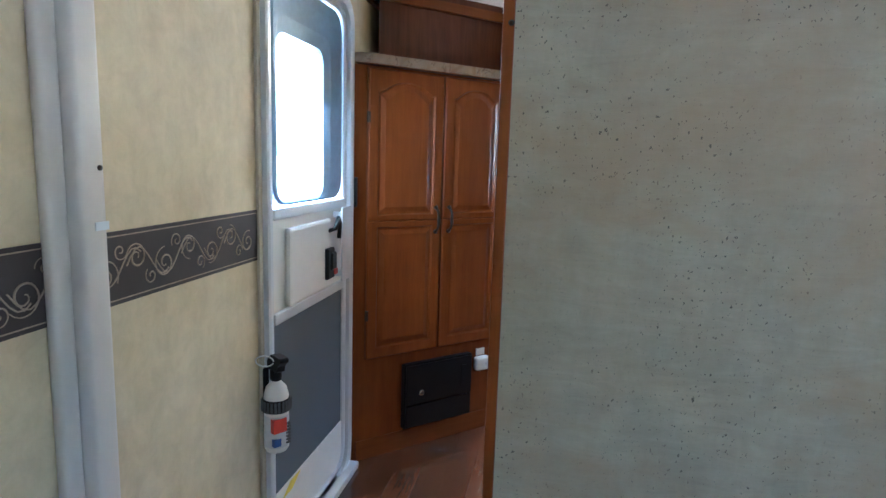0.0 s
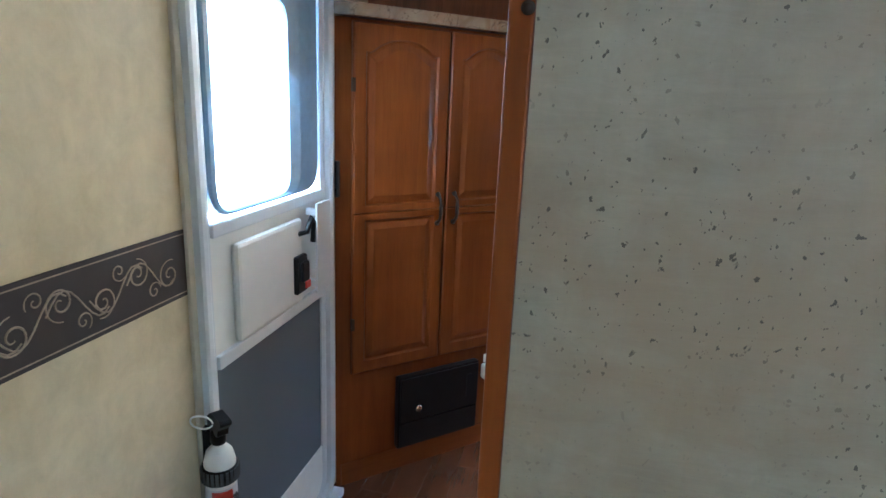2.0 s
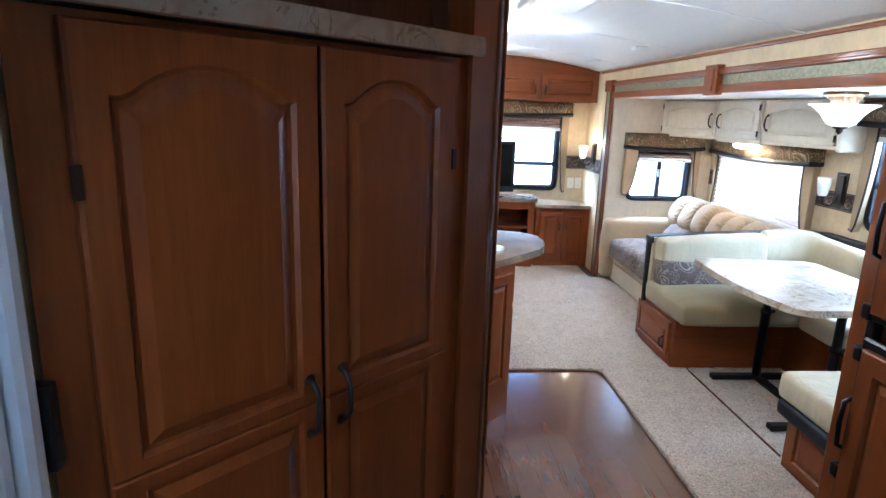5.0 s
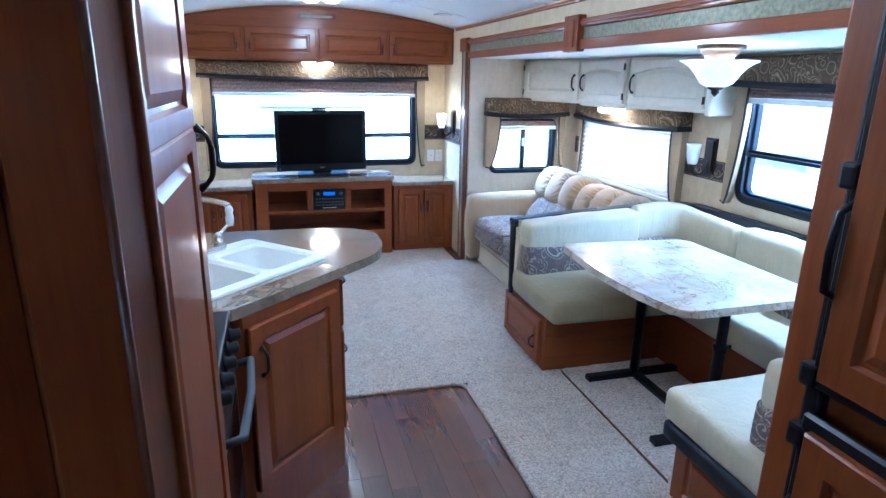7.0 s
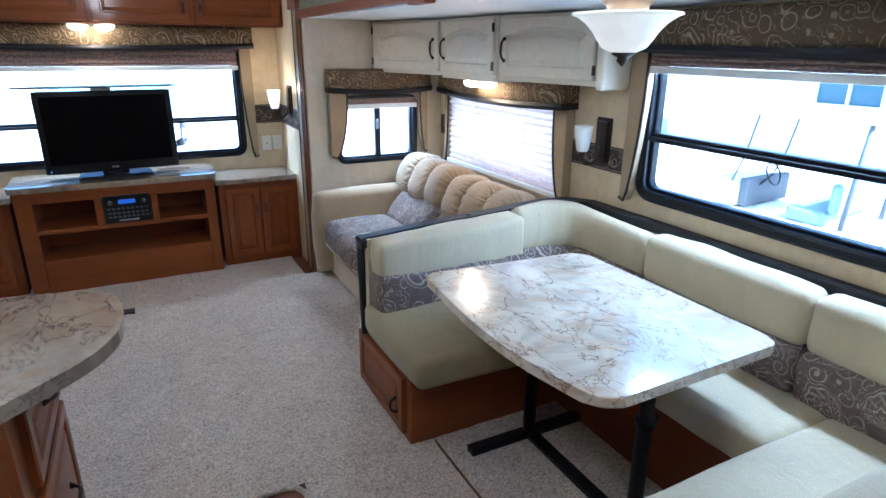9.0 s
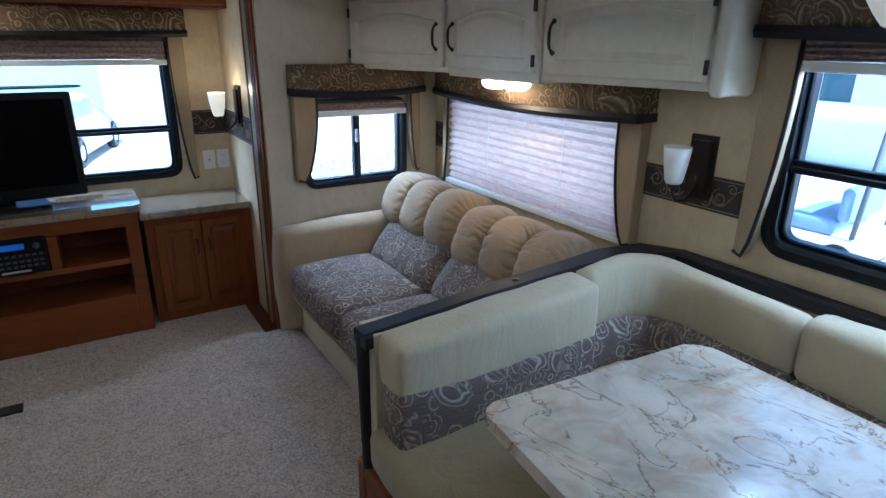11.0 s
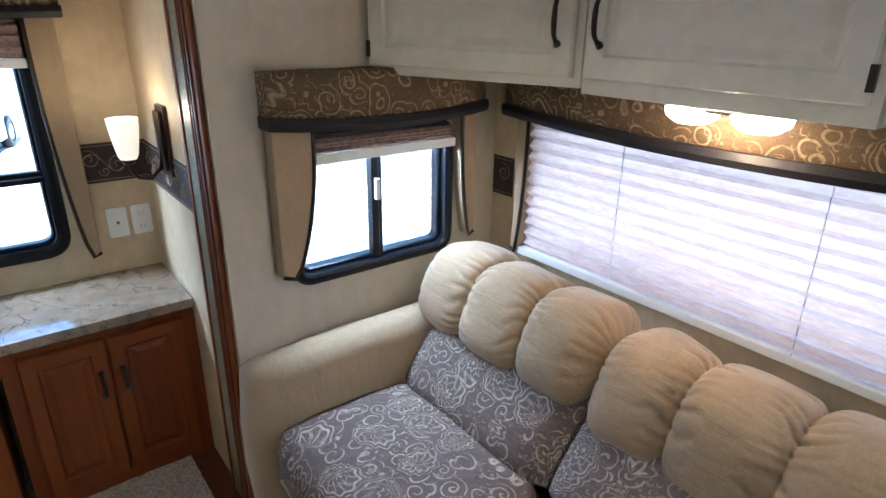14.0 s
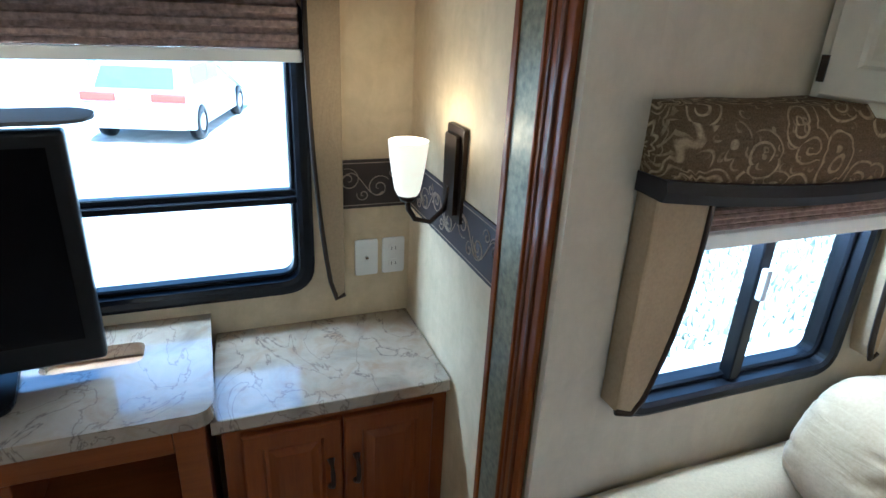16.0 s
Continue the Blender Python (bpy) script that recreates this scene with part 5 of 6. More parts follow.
def tv():
    e = tagged(empty("television"), "black flat-screen television on a stand", "television")
    box("cabinet", -0.40, 0.40, 0.0, 0.045, 0.0, 0.525, M_BLACK, e, 0.012, 3)
    box("screen", -0.365, 0.365, -0.003, -0.0005, 0.062, 0.492, M_SCREEN, e)
    box("back", -0.28, 0.28, 0.045, 0.09, 0.08, 0.42, M_BLACK, e, 0.02)
    box("badge", -0.022, 0.022, -0.003, -0.0005, 0.022, 0.032, M_NICKEL, e)
    lathe("power_light", [(0.004, 0), (0.004, 0.002), (0, 0.0025)], glow("blue_light", (0.1, 0.3, 1.0), 0.4), e, 10).matrix_basis = pose(-0.37, -0.001, 0.02, 90, 0, 0)
    box("neck", -0.08, 0.08, 0.02, 0.06, -0.03, 0.02, M_BLACK, e, 0.006)
    prism("foot", rounded([(-0.23, -0.11), (0.23, -0.11), (0.21, 0.13), (-0.21, 0.13)], 0.05), -0.036, -0.022, M_BLACK, e, 0.006)
    e.matrix_world = pose(0.005, 7.985, 0.7665, 0, 0, 4.0)
    a = tagged(empty("antenna"), "thin dark flat antenna panel on top of the television", "antenna")
    prism("plate", rounded([(-0.50, -0.06), (0.46, -0.06), (0.46, 0.10), (-0.50, 0.10)], 0.075, 8), 0.018, 0.026, M_GREY, a, 0.003)
    boxes("clip", [(-0.07, 0.05, -0.012, 0.05, 0.0, 0.018)], M_WHITE, a, 0.004)
    a.matrix_world = pose(0.0, 7.995, 1.2925, 0, 0, 4.0)


tv()


def side_cupboard(x0, x1, flip):
    e = tagged(empty("side_cabinet"), "low cherry two-door cabinet with stone-look top", "cabinet", "cabinets beside the console")
    box("body", x0, x1, 7.88, 8.24, 0.0, 0.626, M_WOOD, e)
    w = (x1 - x0 - 0.09) / 2
    xc = (x0 + x1) / 2
    for s_ in (-1, 1):
        cab_door(e, M_WOOD, w, 0.52, 0.07, 0.0, None, (-s_ * (w / 2 - 0.03), 0.36), (xc + s_ * (w / 2 + 0.003), 7.879, 0), 0, hlen=0.085, stile=0.045)
    prism("top", rounded([(x0 + (0.006 if flip else -0.02), 7.84), (x1 + (0.02 if flip else -0.006), 7.84), (x1 - 0.003, 8.243), (x0 + 0.003, 8.243)], 0.004, 2), 0.628, 0.664, M_STONE, e, 0.007)
    return rebase(e, (xc, 8.045, 0))


side_cupboard(0.63, HW - 0.003, False)
side_cupboard(-HW + 0.003, -0.615, True)

window("window_1", "wide black-framed end window with gathered blind", (-0.01, YT, 0.765), 0, 1.85, 0.805, rails=(0.285,), blind=0.16, fr=0.04, r=0.09)
valance("dark gold paisley window valance with black piping", (0.003, YT, 1.70), 0, 2.01, 0.115, 0.82, (0.085, 0.085), bow=0.02, deep=0.10)


def sconce(at, s_, lit=True, rz=0.0, label="bronze wall sconce with lit frosted glass cup"):
    """A wall lamp; at: plate's middle on the wall; front towards -y."""
    e = tagged(empty("wall_sconce"), label, "wall lamp", "sconces")
    q = 0.022 * s_
    slab("back_plate", rrect(q - 0.05, q + 0.05, -0.11, 0.11, 0.006), -0.012, -0.001, M_BRONZE, e, 0.003)
    slab("back_plate", rrect(q - 0.034, q + 0.034, -0.092, 0.092, 0.005), -0.024, -0.0125, M_BRONZE, e, 0.004)
    pts = [(q, -0.022, -0.03), (q * 0.9, -0.03, -0.085), (q * 0.5, -0.06, -0.118), (0, -0.095, -0.112), (0, -0.112, -0.085), (0, -0.115, -0.06)]
    tube("arm", pts, 0.0065, M_BRONZE, e)
    lathe("socket", [(0.016, 0), (0.022, 0.012), (0.0, 0.014)], M_BRONZE, e, 16, (0, -0.115, -0.065))
    prof = [(0.024, 0.0), (0.030, 0.012), (0.036, 0.045), (0.042, 0.085), (0.046, 0.125), (0.0425, 0.125), (0.038, 0.085), (0.032, 0.045), (0.024, 0.014), (0.0, 0.010)]
    lathe("cup", prof, M_SHADE if lit else M_SHADEOFF, e, 24, (0, -0.115, -0.05))
    e.matrix_world = pose(*at, 0, 0, rz)
    return e


sconce((HW, 7.915, 1.195), 1, True, -90)
sconce((-HW, 7.915, 1.195), -1, True, 90)
bulb("bulb", (HW - 0.115, 7.915, 1.28), 0.35, 0.02, (1.0, 0.68, 0.38))
bulb("bulb", (-HW + 0.115, 7.915, 1.28), 0.35, 0.02, (1.0, 0.68, 0.38))
border("dark border with gold scrolls on the end wall", (0.962, YT, 1.006), 0, 0.238, 0.14)
border("dark border with gold scrolls on the end wall", (-HW, YT, 1.006), 0, 0.238, 0.14)
border("dark border with gold scrolls on the side wall", (HW, YT, 1.006), -90, 0.66, 0.14)
border("dark border with gold scrolls on the side wall", (-HW, 7.585, 1.006), 90, 0.66, 0.14)


def outlet(at, socket):
    e = tagged(empty("wall_outlet"), "white wall outlet plate" if socket else "white cable socket plate", "outlet", "wall outlets")
    slab("plate", rrect(-0.034, 0.034, 0, 0.112, 0.006), -0.006, -0.0005, M_WHITE, e, 0.003)
    if socket:
        for z in (0.03, 0.078):
            slab("socket", rrect(-0.015, 0.015, z - 0.014, z + 0.014, 0.008), -0.0085, -0.0062, M_WHITE, e)
            boxes("slot", [(-0.007, -0.0055, -0.0092, -0.0087, z - 0.004, z + 0.006), (0.0055, 0.007, -0.0092, -0.0087, z - 0.004, z + 0.006)], M_BLACK, e)
    else:
        lathe("jack", [(0.005, 0), (0.005, 0.006), (0, 0.007)], M_NICKEL, e, 10).matrix_basis = pose(0, -0.006, 0.056, 90, 0, 0)
    e.location = at


outlet((1.068, YT, 0.795), False)
outlet((1.150, YT, 0.795), True)
outlet((-1.10, YT, 0.795), True)

# ---------------------------------------------------------------- slide-out trim
def slide_trim(s_):
    e = tagged(empty("slide_trim"), "cherry column and header trim with olive inlay around the slide-out", "trim", kind="structure")
    def b(name, d, y0, y1, z0, z1, m, bev=0.004):
        a, c = sorted((s_ * (HW - d), s_ * (HW - 0.001)))
        return box(name, a, c, y0, y1, z0, z1, m, e, bev)
    b("column_edge", 0.017, 7.6285, 7.648, 0, 1.80, M_WOOD)
    b("column_inlay", 0.012, 7.5405, 7.628, 0, 1.80, M_SILVERGREEN, 0)
    b("column_edge", 0.014, 7.458, 7.540, 0, 1.80, M_WOOD)
    b("column_bead", 0.020, 7.480, 7.491, 0, 1.80, M_WOOD_DARK)
    b("column_bead", 0.018, 7.512, 7.521, 0, 1.80, M_WOOD_DARK)
    b("column_bead", 0.019, 7.530, 7.5395, 0, 1.80, M_WOOD)
    b("column_block", 0.042, 7.443, 7.633, 1.80, 1.905, M_WOOD, 0.006)
    y0 = 3.46 if s_ > 0 else 5.56
    b("header_lower", 0.03, y0, 7.433, 1.742, 1.792, M_WOOD_Y)
    b("header_inlay", 0.012, y0, 7.433, 1.7925, 1.850, M_SILVERGREEN, 0)
    b("header_upper", 0.03, y0, 7.433, 1.8505, 1.892, M_WOOD_Y, 0.008)
    b("header_bead", 0.038, y0, 7.433, 1.866, 1.879, M_WOOD_Y)
    b("ceiling_bead", 0.022, 1.93, 7.85, 1.978, 2.0, M_WOOD_Y, 0.008)
    if s_ > 0:
        b("keystone", 0.048, 5.51, 5.67, 1.73, 1.912, M_WOOD, 0.006)
        b("keystone_face", 0.056, 5.545, 5.635, 1.752, 1.889, M_WOOD, 0.008)


slide_trim(1)
slide_trim(-1)

# ---------------------------------------------------------------- slide-out: windows, cupboards, lamps
window("window_2", "small black-framed sliding window with raised blind", (1.70, SY, 0.788), 0, 0.61, 0.47, mullions=(0.005,), blind=0.085, fr=0.032, r=0.07)
valance("dark gold paisley valance over small window with tan side drops", (1.708, SY, 1.432), 0, 0.755, 0.118, 0.46, (0.12, 0.06), deep=0.075)
window("window_4", "small black-framed sliding window with raised blind", (-1.665, SY, 0.805), 0, 0.61, 0.46, mullions=(0.005,), blind=0.085, fr=0.032, r=0.07)
valance("dark gold paisley valance over small window with tan side drops", (-1.665, SY, 1.395), 0, 0.84, 0.10, 0.47, (0.07, 0.13), deep=0.10)
window("window_3", "black-framed dinette window with gathered blind", (SX, 4.69, 0.92), -90, 1.48, 0.675, rails=(0.285,), blind=0.11, fr=0.045, r=0.10)
valance("gold paisley window valance with black piping", (SX, 4.60, 1.725), -90, 1.80, 0.125, 0.685, (0.095, 0.095), deep=0.10)
window("window_5", "wide black-framed window behind closed pleated blind", (SX, 6.60, 0.80), -90, 1.28, 0.52, fr=0.03, r=0.05)
valance("dark gold paisley window valance with black piping", (SX, 6.60, 1.425), -90, 1.41, 0.118, 0.50, (0.05, 0.11), deep=0.095, bow=0.05)


def closed_blind():
    e = tagged(empty("pleated_blind"), "closed pinkish pleated window blind glowing with daylight", "blind")
    bm = bmesh.new()
    n, y0, y1, z0, z1 = 26, 5.965, 7.24, 0.815, 1.31
    rows = []
    for i in range(n + 1):
        z = z0 + (z1 - z0) * i / n
        d = 0.026 + (0.018 if i % 2 else 0.0)
        rows.append([bm.verts.new((SX - d + 0.001 * noise.noise(Vector((k * 0.6, i * 0.5, 0))), y0 + (y1 - y0) * k / 12, z + 0.002 * noise.noise(Vector((k * 0.35, i * 0.3, 5))))) for k in range(13)])
    for a, b in zip(rows, rows[1:]):
        for k in range(12):
            bm.faces.new((a[k], a[k + 1], b[k + 1], b[k]))
    finish(bm, "pleats", M_BLIND, e)
    box("bottom_rail", SX - 0.05, SX - 0.02, y0 - 0.01, y1 + 0.02, 0.79, 0.816, M_WHITE, e, 0.004)
    tube("cord", [(SX - 0.045, 6.87, 1.30), (SX - 0.044, 6.87, 0.815)], 0.0015, M_WHITE, e, 5)
    tube("cord", [(SX - 0.045, 6.33, 1.30), (SX - 0.044, 6.33, 0.815)], 0.0015, M_WHITE, e, 5)
    rebase(e, (SX - 0.03, 6.60, 0.80))


closed_blind()


def white_cupboards():
    """Three cream cupboards whose front bows out: the outer two stand aslant."""
    z0, z1 = 1.413, 1.738
    fronts = ((5.585, 2.058, 6.205, 1.915), (6.209, 1.905, 6.826, 1.898), (6.830, 1.896, 7.448, 1.684))
    for k, (a, xa, b, xb) in enumerate(fronts):
        e = tagged(empty("wall_cabinet"), "cream painted overhead cabinet with arched raised panel door", "cabinet", "cream overhead cabinets")
        drop = -0.012 if k == 1 else 0.0
        prism("body", [(xa, a), (SX - 0.002, a), (SX - 0.002, b), (xb, b)], z0 + drop, z1, M_CREAM, e, 0.003)
        if k == 0:
            pillow("end_post", xa - 0.03, SX - 0.002, a - 0.055, a - 0.002, z0 - 0.018, z1 - 0.001, M_CREAM, e, 0.001, 0.022)
        length = math.hypot(b - a, xb - xa)
        w = length - 0.035
        hx = w / 2 - 0.04 if k == 2 else -(w / 2 - 0.04)
        turn = -90 + math.degrees(math.atan2(xa - xb, b - a))
        yc = (a + b) / 2
        cab_door(e, M_CREAM, w, 0.285, z0 + 0.025, 0.03, None, (hx, 0.13), ((xa + xb) / 2 - 0.001, yc, 0), turn, hlen=0.11, stile=0.05, hinges=(-1 if k == 2 else 1))
        rebase(e, (2.0, yc, z0))


white_cupboards()
wall_cup_lamps("ceiling_lamp", "twin warm-lit puck lamp under cream cabinets", (1.975, 6.50, 1.399), 90)
bulb("bulb", (1.955, 6.50, 1.335), 1.2, 0.03, (1.0, 0.60, 0.28))
border("dark border with gold scrolls on the slide-out wall", (SX, 5.912, 1.006), -90, 0.435, 0.122)
border("dark border with gold scrolls on the slide-out wall", (SX, 7.45, 0.967), -90, 0.10, 0.14)
sconce((SX, 5.70, 1.151), 1, False, -90, "dark bronze wall sconce with unlit frosted glass cup")


def pendant():
    e = tagged(empty("ceiling_lamp"), "lit bell-shaped frosted glass ceiling lamp with bronze mount", "ceiling lamp")
    lathe("canopy", [(0.0, 0.0), (0.10, 0.0), (0.10, -0.016), (0.088, -0.022), (0.078, -0.024), (0.076, -0.038), (0.062, -0.046), (0.058, -0.066), (0.03, -0.07)], plain("antique_bronze", (0.055, 0.033, 0.019), 0.4, 0.6), e, 32)
    prof = [(0.015, -0.158), (0.05, -0.155), (0.085, -0.143), (0.106, -0.122), (0.126, -0.098), (0.155, -0.074), (0.19, -0.056), (0.212, -0.05), (0.208, -0.044), (0.186, -0.048), (0.145, -0.062), (0.117, -0.085), (0.105, -0.112), (0.088, -0.132), (0.05, -0.147), (0.0, -0.15)]
    lathe("bowl", [(r_ * 0.76, z_ - 0.02) for r_, z_ in prof], M_BOWL, e, 40)
    lathe("finial", [(0.034, -0.172), (0.034, -0.182), (0.016, -0.190), (0.018, -0.20), (0.008, -0.21), (0.0, -0.218)], M_BRONZE, e, 18)
    e.location = (1.50, 4.85, ZS - 0.001)


pendant()
bulb("bulb", (1.50, 4.85, 1.64), 1.1, 0.05)


# ---------------------------------------------------------------- sofa
def sofa():
    e = tagged(empty("sofa"), "tan two-seat sofa with paisley seat cushions and tufted back pillows", "sofa")
    y0, y1 = 5.90, 7.43
    pillow("base", 1.285, 2.2, y0, y1 - 0.01, 0.02, 0.26, M_CREAMCLOTH, e, 0.004, 0.02)
    pillow("arm", 1.185, 2.16, 7.305, 7.45, 0.05, 0.62, M_TANSUEDE, e, 0.015, 0.05)
    pillow("arm", 1.20, 2.16, y0, y0 + 0.14, 0.05, 0.60, M_TANSUEDE, e, 0.015, 0.05)
    ym = 6.655
    for a, b, sd in ((y0 + 0.145, ym - 0.003, 1), (ym + 0.003, 7.302, 2)):
        low = 0.022 if sd == 1 else 0.0
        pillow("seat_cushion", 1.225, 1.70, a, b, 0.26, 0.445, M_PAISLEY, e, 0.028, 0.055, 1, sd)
        # leaning lower back
        bm = bmesh.new()
        add_box(bm, 1.66, 1.95, a + 0.006, b - 0.006, 0.40, 0.68 - low)
        bmesh.ops.subdivide_edges(bm, edges=list(bm.edges), cuts=7, use_grid_fill=True)
        for v in bm.verts:
            p = v.co
            ey = min(1.0, min(p.y - a, b - p.y) / 0.06)
            ez = max(0.0, (p.z - 0.40) / 0.28)
            if p.x < 1.67:
                p.x += (1 - ey) ** 2 * 0.05 - 0.045 * math.sin(min(1, ez) ** 0.7 * math.pi) + 0.03 * (ez < 0.02) + 0.006 * noise.noise(p * 9)
            p.x += (p.z - 0.40) * 0.78
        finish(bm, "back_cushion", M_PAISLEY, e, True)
        # head roll gathered into three lobes
        w = (b - a + (0.10 if sd == 1 else 0.095)) / 3
        ya = a - 0.09 if sd == 1 else a
        bm = bmesh.new()
        ny, na = 120, 132
        rows = []
        for i in range(ny + 1):
            t = 3.0 * i / ny
            u = 2 * (t - math.floor(min(t, 2.9999))) - 1
            end = i < ny / 6 or i > ny * 5 / 6
            outer_ = (i < ny / 6 and u < 0) or (i > ny * 5 / 6 and u > 0)
            full = (1 - abs(u) ** 4.5) ** 0.5
            sc = full if outer_ else 1 - 0.06 * u * u - 0.17 * abs(u) ** 8
            near_seam = (max(0.0, abs(u) - 0.30) / 0.70) ** 1.3
            row = []
            for k in range(na):
                th = 2 * math.pi * k / na
                cx, cz = math.cos(th), math.sin(th)
                px = math.copysign(abs(cx) ** 0.72, cx) * 0.142
                pz = math.copysign(abs(cz) ** 0.78, cz) * 0.142
                g = 1 - 0.20 * near_seam * (1 - abs(math.sin(th * 12 + 3.0 * noise.noise(Vector((t * 2.5, th * 2, sd)))))) ** 3 * (0.8 + 0.8 * noise.noise(Vector((th * 1.5, sd, math.floor(t + 0.5)))))
                px, pz = px * sc * g, pz * sc * g
                yy = ya + w * t
                wob = 0.010 * noise.noise(Vector((px * 7, yy * 7, pz * 7)))
                row.append(bm.verts.new((1.945 + px + wob + pz * 0.42, yy, 0.708 - low + pz - px * 0.22 + wob)))
            rows.append(row)
        for r0, r1 in zip(rows, rows[1:]):
            for k in range(na):
                bm.faces.new((r0[k], r0[(k + 1) % na], r1[(k + 1) % na], r1[k]))
        bmesh.ops.remove_doubles(bm, verts=bm.verts, dist=1e-5)
        finish(bm, "back_pillow", M_PILLOW, e, True)
        tube("welt", [(1.222, a + 0.05, 0.285), (1.216, (a + b) / 2, 0.28), (1.222, b - 0.05, 0.285)], 0.006, M_TANSUEDE, e, 6)
    pillow("back_frame", 2.06, 2.2, y0, 7.42, 0.2, 0.70, M_TANSUEDE, e, 0.01, 0.03)
    tube("welt", [(1.282, y0 + 0.14, 0.20), (1.279, 6.7, 0.20), (1.282, 7.26, 0.20)], 0.005, M_TANSUEDE, e, 6)
    rebase(e, (1.7, 6.7, 0))


sofa()


# ---------------------------------------------------------------- dinette
def dinette():
    e = tagged(empty("dinette_bench"), "U-shaped cherry dinette bench with olive seats and cream paisley-banded backs", "bench")
    box("base_far", 1.0, 2.2, 5.325, 5.885, 0.0, 0.335, M_WOOD_X, e, 0.003)
    box("base_side", 1.74, 2.2, 4.30, 5.324, 0.0, 0.335, M_WOOD_Y, e, 0.003)
    box("base_near", 1.06, 2.2, 3.56, 4.25, 0.0, 0.335, M_WOOD_X, e, 0.003)
    for y in (5.63, 3.94):
        x_ = 0.999 if y > 5 else 1.059
        cab_door(e, M_WOOD_Y, 0.52, 0.26, 0.04, 0, None, (0.2, 0.11) if y > 5 else (0.2, 0.11), (x_, y, 0), -90, hlen=0.07, stile=0.04)
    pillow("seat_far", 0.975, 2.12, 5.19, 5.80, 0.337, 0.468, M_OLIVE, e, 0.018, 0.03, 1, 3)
    pillow("seat_side", 1.70, 2.10, 4.315, 5.185, 0.337, 0.468, M_CREAMCLOTH, e, 0.014, 0.03, 1, 4)
    pillow("seat_near", 1.02, 2.18, 3.68, 4.31, 0.337, 0.468, M_CREAMCLOTH, e, 0.018, 0.03, 1, 5)
    # black rounded nosing along the near bench end
    pillow("nosing", 1.015, 1.06, 3.54, 4.29, 0.262, 0.334, M_BLACKVINYL, e, 0.004, 0.018)
    # far back rest with band, and its black end post and top rail
    pillow("back_far", 1.015, 1.75, 5.652, 5.80, 0.61, 0.778, M_CREAMCLOTH, e, 0.010, 0.024, 1, 6, 0.045)
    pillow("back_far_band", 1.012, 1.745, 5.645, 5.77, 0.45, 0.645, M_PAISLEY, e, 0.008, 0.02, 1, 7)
    box("panel_far", 1.0, 2.2, 5.78, 5.885, 0.30, 0.775, M_CREAMCLOTH, e, 0.004)
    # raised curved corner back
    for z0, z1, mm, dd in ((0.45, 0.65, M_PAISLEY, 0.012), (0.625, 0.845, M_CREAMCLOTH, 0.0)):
        bm = bmesh.new()
        rows = []
        path = []
        for i in range(22):
            t = i / 21
            if t < 0.25:
                p = Vector((1.745 + (t / 0.25) * 0.14, 5.74, 0)); nrm = Vector((0, -1, 0))
            elif t < 0.75:
                a = (t - 0.25) / 0.5 * math.pi / 2
                p = Vector((1.885 + 0.20 * math.sin(a), 5.54 + 0.20 * math.cos(a), 0)); nrm = Vector((-math.sin(a), -math.cos(a), 0))
            else:
                p = Vector((2.085, 5.54 - (t - 0.75) / 0.25 * 0.36, 0)); nrm = Vector((-1, 0, 0))
            path.append((t, p, nrm))
        for t, p, nrm in path:
            top = z1 + (0.02 * math.sin(min(1, t / 0.7) * math.pi) - 0.05 * max(0, t - 0.6) if z1 > 0.7 else 0)
            th = 0.055 + dd
            wob = 0.005 * noise.noise(Vector((t * 30, z1, 0)))
            ring_ = []
            for q in range(10):
                a = q / 9 * math.pi
                ring_.append(p + nrm * (th * math.sin(a) ** 0.5 + wob) * 1.0 + Vector((0, 0, (z0 + top) / 2 + (top - z0) / 2 * -math.cos(a))))
            ring_.append(p - nrm * 0.03 + Vector((0, 0, top - 0.02)))
            ring_.append(p - nrm * 0.03 + Vector((0, 0, z0 + 0.02)))
            rows.append([bm.verts.new(v) for v in ring_])
        for a, b in zip(rows, rows[1:]):
            k = len(a)
            for i in range(k):
                bm.faces.new((a[i], a[(i + 1) % k], b[(i + 1) % k], b[i]))
        bm.faces.new(rows[0])
        bm.faces.new(rows[-1])
        finish(bm, "back_corner" if z1 > 0.7 else "back_corner_band", mm, e, True)
    for a, b, sd in ((4.45, 5.17, 8), (3.62, 4.44, 9)):
        pillow("back_side", 2.025, 2.15, a, b, 0.63, 0.835, M_CREAMCLOTH, e, 0.012, 0.035, 1, sd)
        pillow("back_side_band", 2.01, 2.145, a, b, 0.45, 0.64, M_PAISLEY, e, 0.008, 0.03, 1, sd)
    pillow("back_near", 1.065, 2.0, 3.80, 3.92, 0.60, 0.772, M_CREAMCLOTH, e, 0.012, 0.03, 1, 10)
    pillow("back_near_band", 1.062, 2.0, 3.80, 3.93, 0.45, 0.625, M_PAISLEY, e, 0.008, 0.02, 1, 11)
    box("panel_near", 1.04, 2.2, 3.69, 3.795, 0.30, 0.765, M_BLACKVINYL, e, 0.004)
    pillow("rail_near", 1.01, 2.16, 3.70, 3.80, 0.766, 0.796, M_BLACKVINYL, e, 0.002, 0.012)
    # black vinyl rails
    tube("end_rail", [(1.0, 5.84, 0.26), (0.995, 5.84, 0.55), (0.99, 5.835, 0.755)], 0.022, M_BLACKVINYL, e, 10)
    bm = bmesh.new()
    rail = [(0.975, 5.825), (1.40, 5.832), (1.80, 5.84), (1.98, 5.845), (2.105, 5.80), (2.165, 5.68), (2.175, 5.2), (2.175, 3.6)]
